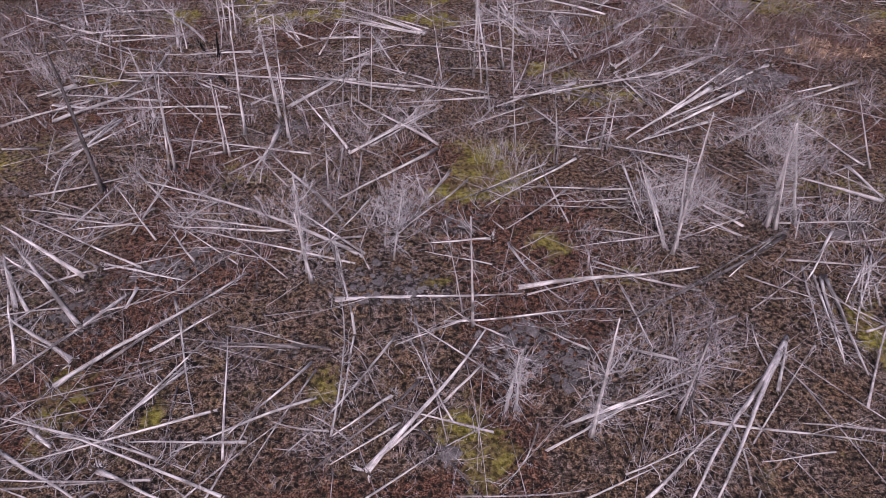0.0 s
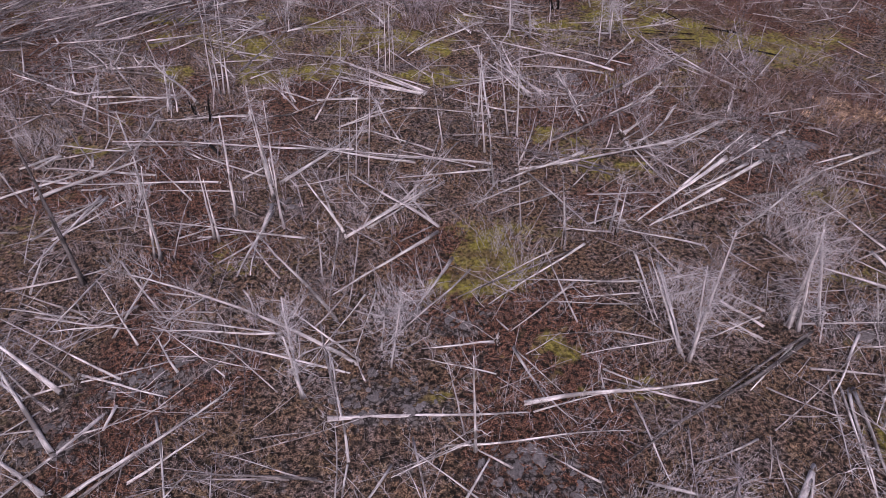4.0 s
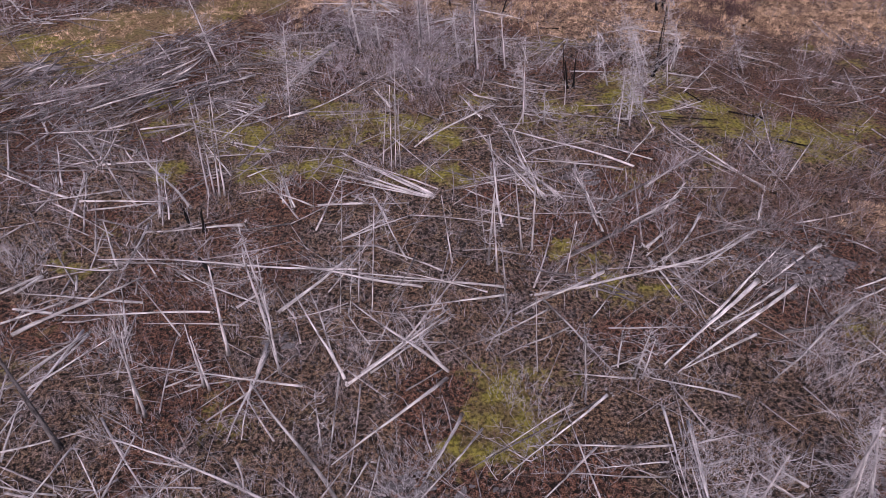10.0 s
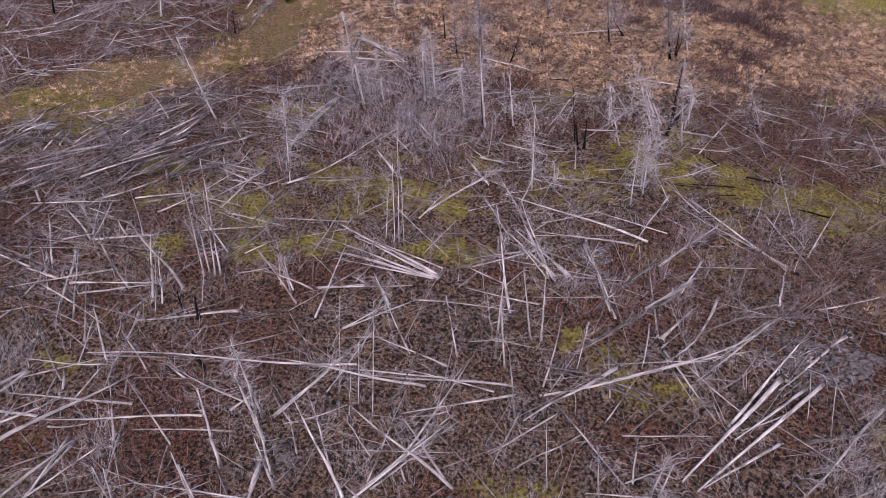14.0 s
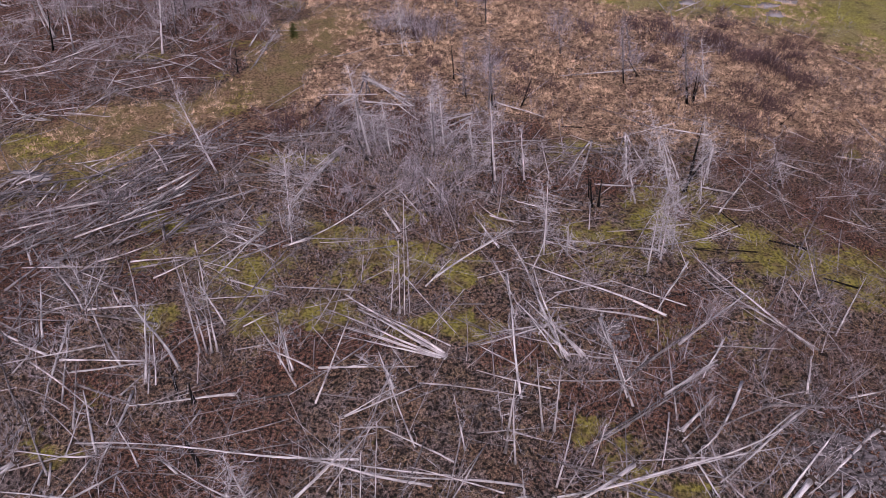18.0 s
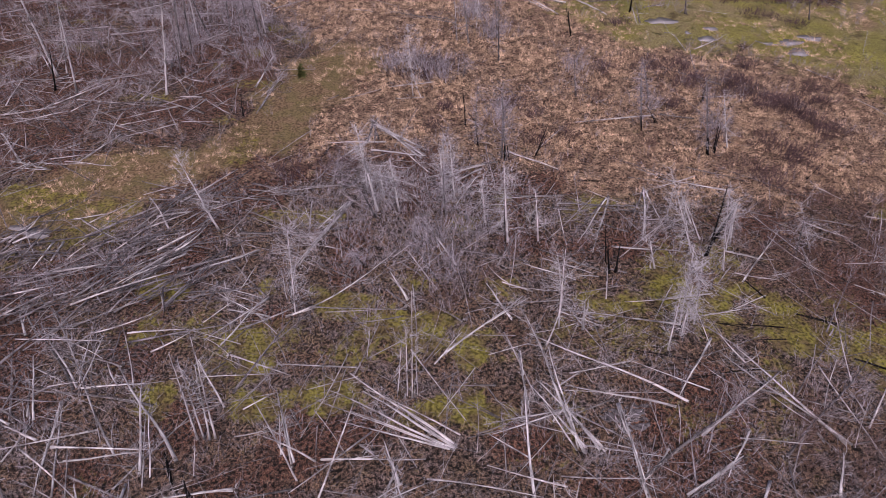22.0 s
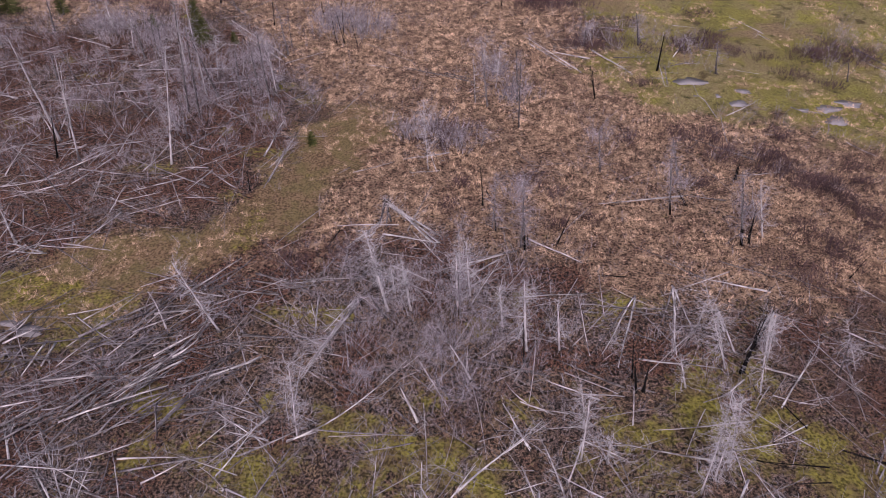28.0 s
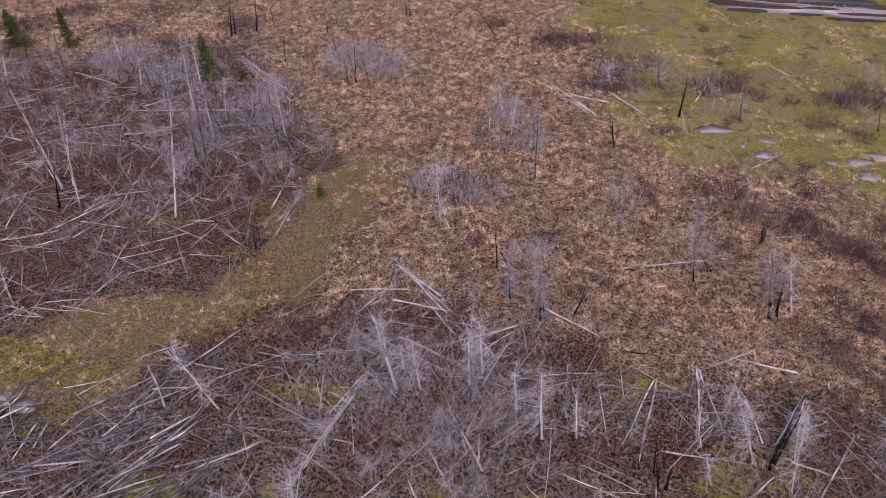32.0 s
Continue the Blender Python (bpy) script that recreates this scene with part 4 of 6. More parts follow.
log(-1.1, 44.3, 162, 6.2, 0.054)
log(-1.0, 44.3, 156, 8.4, 0.076)
log(-26.5, 44.4, 159, 3.6, 0.069)
log(-1.0, 44.4, 145, 4.1, 0.076)
log(-0.9, 44.4, 151, 6.4, 0.098)
log(28.6, 44.4, 105, 3.4, 0.071)
log(-13.4, 44.4, 14, 2.7, 0.039)
log(-0.9, 44.5, 146, 8.0, 0.098)
log(6.3, 44.6, 107, 10.0, 0.106)
log(7.3, 44.6, 123, 3.7, 0.089, "b")
log(14.8, 44.6, -142, 2.7, 0.106)
log(17.4, 44.7, 44, 10.3, 0.084, "gr")
log(-26.6, 44.7, 115, 5.8, 0.068)
log(5.9, 44.7, 121, 3.4, 0.057)
log(-25.2, 44.8, 117, 4.7, 0.077)
log(7.5, 44.8, 129, 5.3, 0.089)
log(6.0, 44.9, 101, 6.7, 0.075)
log(6.4, 44.9, 128, 4.9, 0.072)
log(-25.7, 45.0, 113, 1.6, 0.050)
log(-9.7, 45.0, 126, 1.6, 0.043)
log(6.5, 45.0, -7, 4.7, 0.054)
log(0.3, 45.3, 24, 3.8, 0.043, "b")
log(21.4, 45.8, 134, 8.4, 0.074, "", 0.10)
log(21.1, 45.8, 124, 7.9, 0.091)
log(19.9, 45.9, 113, 0.6, 0.097, "g")
log(15.3, 45.9, -6, 3.7, 0.045)
log(21.8, 45.9, 12, 2.4, 0.048)
log(-24.2, 46.0, -76, 6.7, 0.067, "", -0.16)
log(13.2, 46.0, 38, 6.8, 0.091)
log(-18.8, 46.1, 175, 9.6, 0.095, "g")
log(26.0, 46.2, -173, 2.1, 0.034)
log(-13.4, 46.2, 37, 1.8, 0.044)
log(-14.6, 46.3, 129, 3.9, 0.061)
log(15.9, 46.4, -124, 3.7, 0.069)
log(1.5, 46.4, 154, 4.8, 0.037)
log(1.7, 46.4, 150, 2.0, 0.037)
log(-16.1, 46.6, 132, 3.8, 0.068)
log(-22.3, 46.9, 143, 5.1, 0.047)
log(-30.5, 46.9, -37, 4.6, 0.109)
log(-23.9, 46.9, 134, 7.1, 0.084)
log(-30.6, 46.9, -27, 7.2, 0.100)
log(-22.8, 47.0, 112, 5.9, 0.050)
log(-23.6, 47.0, 91, 5.1, 0.050)
log(-23.4, 47.0, 9, 4.8, 0.067)
log(-23.8, 47.1, 134, 6.2, 0.073)
log(-14.3, 47.3, 68, 6.2, 0.093)
log(6.3, 47.5, -163, 5.9, 0.053)
log(-23.8, 47.5, 102, 4.5, 0.047)
log(6.2, 47.5, -156, 5.5, 0.060)
snag(-3.6, 47.6, 9.4, 0.031, 7, 0.2, "")
snag(-3.9, 47.7, 6.3, 0.027, 8, 0.1, "")
snag(-3.3, 47.8, 5.3, 0.027, 6, 0.0, "")
log(12.0, 47.8, 170, 6.5, 0.078)
log(8.6, 47.9, -82, 5.1, 0.075, "r")
snag(-4.5, 48.0, 5.0, 0.027, 9, 0.4, "")
log(12.8, 48.2, 154, 10.2, 0.082, "", -0.19)
log(20.8, 48.2, 61, 6.3, 0.029)
log(-27.6, 48.6, -24, 3.6, 0.040)
log(-21.7, 48.7, 167, 6.4, 0.067, "r")
log(-28.4, 48.8, -18, 7.7, 0.042)
log(1.4, 48.8, -175, 2.8, 0.051, "g")
log(19.4, 48.9, 51, 8.1, 0.056)
log(-7.1, 48.9, -153, 3.1, 0.034)
log(14.3, 49.1, 160, 5.1, 0.045)
log(-23.2, 49.3, 157, 5.0, 0.028)
log(-7.1, 49.6, -175, 5.0, 0.061)
log(6.0, 49.9, 13, 4.4, 0.042)
log(-15.3, 50.0, -19, 4.4, 0.053, "r")
log(0.1, 50.0, -118, 4.4, 0.033)
log(-3.1, 50.2, 59, 3.6, 0.041)
log(-2.4, 50.2, 58, 3.0, 0.058)
log(-6.7, 50.3, 33, 3.9, 0.033)
log(-6.7, 50.3, 93, 2.6, 0.027)
log(-19.7, 50.5, 133, 1.3, 0.033)
log(-16.2, 50.6, 64, 4.7, 0.053)
log(-27.9, 50.6, 133, 6.2, 0.073)
log(19.1, 50.7, -173, 4.4, 0.036, "g")
log(-28.9, 50.8, 127, 2.4, 0.077)
log(-15.9, 50.8, 100, 1.4, 0.032)
log(18.0, 50.8, -168, 7.5, 0.051, "d")
log(-14.9, 50.9, 168, 4.9, 0.032)
log(-1.9, 50.9, 45, 7.3, 0.077)
log(-20.7, 51.0, 66, 1.4, 0.026)
log(-15.6, 51.0, 51, 3.5, 0.044)
log(-12.9, 51.1, 52, 3.5, 0.043)
log(1.0, 51.1, 21, 2.9, 0.032)
log(-17.0, 51.1, 85, 1.0, 0.026)
log(2.9, 51.2, -85, 4.8, 0.066)
log(26.1, 51.3, 160, 2.1, 0.071, "d")
log(13.4, 51.3, 173, 4.5, 0.052, "d")
log(-12.8, 51.9, 139, 1.9, 0.032)
log(17.4, 51.9, 136, 4.7, 0.053, "g")
snag(12.4, 52.0, 5.3, 0.049, 154, 0.5, "b")
log(23.9, 52.3, 15, 1.7, 0.027)
log(-27.7, 52.4, 99, 2.9, 0.045)
log(-14.3, 52.4, -161, 3.6, 0.025)
snag(23.9, 52.5, 3.0, 0.035, 139, 1.5, "g")
log(-17.8, 52.5, 54, 2.2, 0.033)
log(-21.4, 52.6, 57, 4.0, 0.046, "g")
log(-19.8, 52.8, 52, 1.5, 0.033)
log(-13.7, 52.9, 152, 4.9, 0.043)
log(-21.8, 53.0, 62, 1.8, 0.042)
log(15.3, 53.0, -123, 5.7, 0.078)
snag(13.5, 53.2, 4.6, 0.049, 154, 0.5, "b")
log(20.2, 53.3, -172, 3.8, 0.042, "d")
log(-12.5, 53.3, 45, 9.4, 0.063, "", -0.97)
log(-13.7, 53.3, 172, 3.0, 0.067)
log(-12.5, 53.4, 24, 1.9, 0.054)
log(0.5, 53.4, 38, 4.1, 0.045)
log(-26.4, 53.5, 179, 1.4, 0.035)
snag(7.2, 53.6, 2.8, 0.079, 167, 0.3, "b")
log(-0.8, 53.7, 150, 3.3, 0.047, "r")
snag(5.6, 53.7, 7.0, 0.060, 161, 0.5, "b")
log(-15.7, 53.7, -101, 1.7, 0.025)
snag(-12.0, 53.8, 7.3, 0.038, 27, 0.6, "b")
log(-14.3, 53.8, 169, 3.3, 0.049)
log(-14.3, 53.8, 167, 5.1, 0.043)
log(-4.8, 53.9, -161, 4.1, 0.056, "g")
log(-29.5, 53.9, -35, 6.2, 0.042)
log(23.3, 53.9, 52, 0.7, 0.060)
log(-16.6, 54.0, 112, 2.3, 0.041)
log(2.5, 54.1, 119, 3.5, 0.081)
log(-26.2, 54.1, -108, 3.8, 0.075)
snag(13.6, 54.2, 6.8, 0.055, 144, 0.9, "b")
log(23.2, 54.2, 56, 6.3, 0.064)
log(-11.4, 54.2, -143, 0.9, 0.031)
log(13.5, 54.2, 173, 7.5, 0.068)
log(20.4, 54.3, -178, 4.3, 0.053, "d")
log(-22.6, 54.3, 42, 3.0, 0.034)
snag(14.6, 54.3, 5.8, 0.055, 143, 1.1, "b")
log(16.1, 54.5, -12, 2.5, 0.040, "d")
log(-15.3, 54.5, 42, 3.0, 0.025, "g")
log(-12.4, 54.6, 107, 3.6, 0.042)
log(-14.2, 54.7, 168, 5.0, 0.043)
log(14.0, 54.7, 13, 5.7, 0.050)
log(-14.4, 54.8, 140, 4.7, 0.043)
log(24.0, 54.9, 164, 2.4, 0.078, "d")
log(-12.5, 54.9, 97, 6.9, 0.039)
log(-4.6, 54.9, 141, 2.0, 0.065)
log(-14.5, 54.9, 166, 6.5, 0.032)
log(-12.8, 54.9, 111, 3.0, 0.032)
snag(-4.1, 55.0, 1.7, 0.060, 7, 0.0, "")
log(-14.0, 55.0, -126, 5.3, 0.066, "r")
log(5.7, 55.1, -25, 3.0, 0.046)
log(-14.3, 55.1, 138, 6.5, 0.069)
log(-14.1, 55.2, 118, 2.7, 0.025)
log(-20.7, 55.3, 36, 3.6, 0.046, "g")
log(-4.6, 55.4, 120, 2.8, 0.099)
log(11.1, 55.6, -157, 2.7, 0.025)
log(-23.2, 55.8, 20, 5.6, 0.035, "g")
snag(6.0, 55.9, 4.1, 0.074, 162, 0.8, "b")
log(-21.1, 56.4, -134, 2.2, 0.033)
log(-19.3, 56.5, -151, 7.5, 0.041, "g")
log(7.3, 56.8, 14, 5.0, 0.039)
log(4.0, 56.8, 161, 2.2, 0.055)
log(20.0, 57.0, 120, 1.8, 0.052, "d")
log(-31.8, 57.2, 139, 2.8, 0.047)
log(20.1, 57.2, -151, 2.8, 0.045)
log(-22.0, 57.6, -129, 4.6, 0.094)
log(-24.6, 57.7, -142, 8.1, 0.039)
log(-3.8, 57.7, 141, 2.3, 0.047)
log(-15.7, 57.8, -103, 2.5, 0.033)
log(7.1, 58.1, 162, 3.9, 0.056)
log(-25.9, 58.3, -154, 5.5, 0.045, "g")
log(18.9, 58.4, 53, 7.1, 0.070)
log(8.8, 58.5, -177, 3.6, 0.040)
log(-32.8, 58.7, -89, 2.1, 0.068)
log(26.8, 58.7, -35, 3.8, 0.041)
log(-28.3, 58.7, -23, 3.1, 0.051, "g")
log(-25.0, 58.7, 149, 6.1, 0.054)
log(-24.9, 58.7, -152, 5.9, 0.062, "g")
log(-21.2, 58.8, -136, 4.1, 0.079)
log(-33.9, 58.8, -43, 3.4, 0.040)
log(20.1, 58.8, 19, 3.0, 0.039)
log(-22.3, 58.8, -123, 4.4, 0.073)
log(-21.7, 58.9, -152, 5.7, 0.043)
log(-23.8, 58.9, -156, 9.1, 0.044, "g")
snag(9.6, 58.9, 2.4, 0.102, 157, 0.5, "d")
snag(10.1, 59.0, 2.6, 0.103, 156, 0.2, "d")
log(15.3, 59.0, 40, 2.2, 0.070)
log(-21.7, 59.0, -129, 5.6, 0.107)
log(-1.4, 59.0, 121, 5.0, 0.081)
log(8.8, 59.2, 158, 5.3, 0.084, "g")
log(-21.3, 59.4, -122, 5.7, 0.114)
log(-6.0, 59.5, 50, 2.6, 0.032)
log(-30.6, 59.5, -88, 2.0, 0.078)
log(-15.9, 59.5, -145, 5.3, 0.092)
log(-22.0, 59.6, -136, 6.8, 0.048)
snag(9.7, 59.6, 1.9, 0.057, 166, 0.5, "d")
log(-31.3, 59.6, -90, 3.1, 0.078)
snag(13.0, 59.6, 2.9, 0.069, 151, 1.1, "b")
snag(17.9, 59.6, 7.2, 0.042, 144, 1.8, "b")
log(-22.3, 59.6, -151, 8.1, 0.072)
log(-32.3, 59.7, -117, 2.4, 0.053, "g")
log(3.9, 59.7, 172, 5.9, 0.066, "g")
snag(9.5, 60.0, 4.6, 0.050, 166, 0.8, "d")
log(-2.5, 60.2, 109, 1.5, 0.040)
log(-32.6, 60.2, 51, 1.7, 0.040, "g")
log(-27.6, 60.2, -92, 2.2, 0.038, "g")
log(-27.4, 60.3, -106, 2.9, 0.051, "g")
log(-25.4, 60.3, -80, 1.4, 0.037)
log(-1.3, 60.6, -12, 4.8, 0.056, "g")
log(-21.9, 60.6, -152, 7.4, 0.044, "g")
snag(2.2, 60.6, 4.2, 0.051, 172, 0.4, "d")
log(-1.6, 60.7, 38, 4.7, 0.049)
log(-0.8, 60.8, 39, 3.5, 0.032)
log(16.9, 61.0, 57, 6.7, 0.120, "d")
log(20.7, 61.0, 163, 2.3, 0.074)
snag(17.1, 61.1, 6.1, 0.083, 146, 0.4, "d")
snag(16.0, 61.3, 6.5, 0.043, 148, 3.3, "b")
log(-17.8, 61.3, -4, 5.1, 0.106, "r")
snag(23.7, 61.5, 3.5, 0.063, 138, 0.7, "bg")
log(-17.7, 61.5, 139, 4.8, 0.052)
snag(-19.5, 61.5, 7.6, 0.085, -143, 1.3, "b")
log(-22.3, 61.5, -132, 4.6, 0.073)
log(10.2, 61.6, -6, 5.6, 0.069)
log(6.8, 61.7, 95, 6.3, 0.033)
snag(2.4, 61.7, 6.9, 0.084, 169, 0.8, "b")
snag(24.9, 61.9, 3.7, 0.038, 141, 2.1, "b")
log(-30.3, 62.0, -30, 6.4, 0.053)
snag(4.7, 62.0, 4.5, 0.068, 164, 0.7, "b")
snag(19.1, 62.3, 4.1, 0.050, 148, 0.8, "b")
snag(17.7, 62.3, 5.7, 0.057, 150, 0.5, "d")
snag(16.1, 62.3, 4.4, 0.036, 152, 1.8, "b")
log(-14.4, 62.5, 60, 1.8, 0.035)
snag(12.7, 62.5, 3.8, 0.024, 163, 0.8, "")
snag(17.0, 62.9, 3.0, 0.062, 148, 2.0, "")
log(-28.9, 62.9, -160, 2.3, 0.039)
log(-24.6, 63.0, -122, 4.1, 0.038, "g")
snag(4.2, 63.3, 2.0, 0.053, -11, 0.1, "d")
log(11.5, 63.3, 161, 3.9, 0.071, "g")
log(-23.1, 63.4, -140, 4.8, 0.037, "g")
log(-4.0, 63.7, -55, 3.1, 0.034)
snag(0.7, 63.8, 4.1, 0.069, 174, 0.5, "b")
snag(4.3, 64.0, 1.3, 0.054, -11, 0.0, "d")
snag(-2.4, 64.3, 4.8, 0.070, -178, 0.3, "bg")
snag(19.7, 64.4, 2.6, 0.055, 156, 0.2, "b")
snag(-7.8, 64.5, 8.0, 0.104, -168, 1.1, "b")
log(-3.0, 64.6, 74, 3.2, 0.035)
snag(16.7, 64.7, 1.9, 0.083, 159, 1.0, "")
snag(-6.1, 64.7, 5.1, 0.087, -171, 0.5, "b")
log(-3.1, 64.8, 60, 4.0, 0.034)
log(-13.6, 64.8, -68, 2.7, 0.036)
snag(14.8, 64.8, 3.1, 0.055, 148, 0.2, "b")
log(-20.3, 64.9, 175, 5.2, 0.056)
log(-10.5, 65.1, -113, 3.6, 0.053)
log(-10.2, 65.1, -108, 7.7, 0.120, "")
log(-10.0, 65.3, -109, 7.0, 0.100, "")
log(-10.3, 65.4, -108, 5.3, 0.074)
log(-10.2, 65.4, -108, 8.9, 0.080, "r")
snag(-2.7, 65.5, 5.6, 0.087, -179, 0.2, "b")
log(-16.3, 65.5, -179, 5.4, 0.073)
log(-16.3, 65.6, 174, 4.6, 0.038)
log(13.4, 65.6, 175, 5.4, 0.074, "g")
log(-1.7, 65.6, 67, 5.4, 0.052)
log(-13.2, 65.6, -82, 5.4, 0.072)
snag(2.3, 65.9, 2.9, 0.059, 173, 0.3, "bg")
log(5.6, 65.9, -14, 3.3, 0.036, "g")
snag(4.2, 65.9, 2.8, 0.024, 172, 0.3, "")
log(-2.8, 66.3, 44, 5.3, 0.040)
snag(-7.5, 66.3, 2.9, 0.049, -170, 0.2, "b")
log(-16.3, 66.6, -22, 5.2, 0.055)
snag(-1.8, 66.6, 5.6, 0.071, 179, 0.5, "b")
snag(-2.6, 66.7, 6.1, 0.049, -178, 0.2, "b")
log(-16.3, 66.7, 5, 4.5, 0.055)
log(-18.6, 66.7, -7, 4.3, 0.075)
log(20.7, 66.8, -113, 5.8, 0.079)
log(20.7, 66.8, -127, 5.3, 0.079)
snag(-8.9, 66.9, 4.6, 0.049, -168, 0.1, "b")
log(6.0, 67.3, -171, 5.6, 0.051)
log(-18.6, 67.5, -19, 6.9, 0.095)
log(7.0, 67.5, -173, 6.8, 0.055)
log(10.6, 67.5, -122, 7.1, 0.074)
log(10.6, 67.5, -117, 6.7, 0.074)
log(10.7, 67.5, -107, 7.4, 0.093)
log(-18.4, 67.6, -29, 3.1, 0.053)
log(-3.3, 67.7, -138, 4.5, 0.025, "g")
log(-10.0, 67.7, -170, 6.6, 0.073, "g")
log(-36.0, 68.2, -176, 3.9, 0.061)
log(-36.4, 68.3, 170, 3.2, 0.078)
log(29.6, 68.3, 133, 2.3, 0.028)
log(-12.3, 68.4, 46, 2.3, 0.037)
log(-12.2, 68.5, 60, 1.4, 0.025)
log(14.0, 68.5, -104, 6.2, 0.057)
log(13.8, 68.7, -83, 5.5, 0.057)
log(13.7, 68.8, -111, 6.0, 0.077)
log(13.7, 68.8, -98, 6.8, 0.096)
log(-7.4, 68.9, -114, 3.3, 0.050, "g")
log(21.1, 69.0, 173, 5.0, 0.081)
log(-34.3, 69.1, 116, 4.8, 0.045)
log(-39.0, 69.1, 134, 5.4, 0.097)
log(-36.0, 69.2, -31, 6.0, 0.067)
log(-31.8, 69.3, 99, 3.7, 0.044)
log(-3.4, 69.5, -155, 3.8, 0.037)
log(8.2, 69.6, -3, 2.0, 0.062, "d")
log(21.7, 69.7, -136, 5.5, 0.040)
log(-4.2, 70.0, 130, 4.2, 0.039)
log(16.3, 70.0, 157, 3.2, 0.079, "g")
log(12.7, 70.3, -14, 5.6, 0.025, "g")
log(0.2, 70.5, -137, 4.7, 0.074)
log(27.7, 70.9, 46, 3.0, 0.054, "d")
log(18.5, 70.9, -150, 6.9, 0.039)
log(15.7, 71.0, 155, 4.8, 0.041, "g")
log(0.7, 71.3, -154, 6.3, 0.067)
log(1.7, 71.7, -157, 5.1, 0.076)
log(-11.6, 71.8, 41, 2.0, 0.055)
log(-11.3, 71.9, 58, 2.9, 0.077)
snag(2.4, 72.0, 6.1, 0.077, 175, 0.7, "db")
log(-29.2, 72.0, 169, 4.0, 0.057)
log(18.0, 72.0, -24, 4.9, 0.055, "g")
log(-4.9, 72.0, 134, 7.1, 0.096)
snag(2.1, 72.4, 7.3, 0.091, 175, 0.4, "bg")
log(-4.8, 72.4, 136, 7.0, 0.054)
snag(2.7, 72.6, 1.6, 0.062, 175, 0.3, "d")
log(-27.8, 72.8, 145, 3.3, 0.042)
log(5.0, 72.8, 69, 4.2, 0.049, "d")
log(-9.4, 73.0, -11, 5.0, 0.078)
snag(-3.2, 73.1, 2.7, 0.052, 2, 0.6, "bg")
snag(5.1, 73.1, 3.4, 0.061, -9, 0.7, "d")
log(-13.1, 73.2, -106, 2.8, 0.059, "d")
log(2.6, 73.4, -35, 5.1, 0.078)
log(-33.2, 73.5, 94, 3.7, 0.047)
log(-32.2, 73.5, -108, 4.9, 0.063)
log(-36.6, 73.6, 138, 9.1, 0.099)
snag(0.0, 74.1, 2.4, 0.050, 179, 0.3, "db")
log(-40.0, 74.2, 154, 3.9, 0.049)
snag(20.3, 74.2, 6.1, 0.096, 148, 1.8, "db")
log(20.9, 74.4, 69, 4.3, 0.092, "d")
log(-9.8, 74.4, 92, 2.9, 0.056)
snag(-0.3, 74.5, 6.0, 0.053, 178, 0.0, "bg")
log(-9.9, 74.5, -120, 4.2, 0.100, "")
log(-9.0, 74.7, 107, 2.4, 0.086, "g")
snag(20.5, 74.9, 6.3, 0.087, 152, 1.9, "bg")
snag(21.0, 74.9, 2.7, 0.067, 152, 0.3, "d")
snag(22.3, 75.3, 5.3, 0.073, 151, 1.9, "b")
log(-24.6, 75.8, 163, 3.0, 0.061)
log(-9.1, 76.4, -45, 6.4, 0.120, "")
log(-42.4, 76.8, 131, 7.6, 0.066)
log(-36.2, 76.8, 18, 6.2, 0.095)
log(-9.6, 76.9, -41, 6.7, 0.130, "r")
log(-9.5, 76.9, -85, 3.3, 0.110, "g")
log(-38.5, 77.2, 59, 6.3, 0.047)
log(-9.8, 77.2, -91, 3.3, 0.120, "r")
snag(-1.2, 77.5, 4.1, 0.064, 180, 0.4, "d")
log(-41.3, 77.6, 48, 6.9, 0.066)
snag(-22.2, 77.7, 2.3, 0.070, 24, 0.2, "d")
snag(15.1, 77.7, 5.5, 0.052, 161, 1.3, "db")
log(-26.0, 77.8, 160, 10.2, 0.096)
log(-21.1, 78.3, 81, 5.3, 0.046)
snag(15.2, 78.4, 6.7, 0.088, 160, 1.4, "bg")
log(16.8, 79.0, 100, 3.0, 0.036, "d")
log(-28.7, 79.0, -145, 5.0, 0.061)
snag(16.7, 79.1, 1.7, 0.051, 158, 1.3, "d")
log(-21.0, 79.2, 83, 7.3, 0.088)
log(-30.1, 79.5, -167, 7.5, 0.066)
log(-1.0, 79.6, -68, 2.7, 0.063, "d")
log(20.3, 80.1, -179, 3.8, 0.068)
log(-26.6, 80.4, -104, 3.8, 0.061)
log(16.6, 80.4, -165, 7.9, 0.089)
log(-27.7, 80.7, 114, 4.1, 0.045)
snag(-39.6, 80.7, 10.4, 0.100, 41, 1.7, "")
snag(-30.7, 81.0, 11.2, 0.110, 34, 2.5, "b")
snag(-41.9, 81.0, 4.0, 0.098, 43, 1.0, "d")
log(-30.4, 81.4, 164, 5.7, 0.046)
log(-21.4, 81.4, 69, 4.4, 0.044)
log(-21.0, 81.8, 79, 6.6, 0.060)
log(-5.7, 82.1, 106, 7.7, 0.042)
log(-5.5, 82.2, -165, 2.6, 0.042)
snag(-6.5, 82.3, 7.4, 0.041, -174, 0.4, "b")
log(-42.1, 82.8, -176, 6.2, 0.070)
log(-32.7, 82.9, 160, 8.7, 0.082)
log(21.7, 83.0, 66, 2.4, 0.076, "d")
log(-22.4, 83.0, 85, 6.0, 0.093)
snag(22.0, 83.2, 1.8, 0.074, 155, 0.2, "d")
snag(9.6, 83.5, 4.5, 0.076, 168, 0.8, "bg")
snag(-43.0, 83.7, 10.9, 0.142, -138, 0.3, "")
snag(16.8, 83.7, 3.7, 0.093, 157, 1.3, "bg")
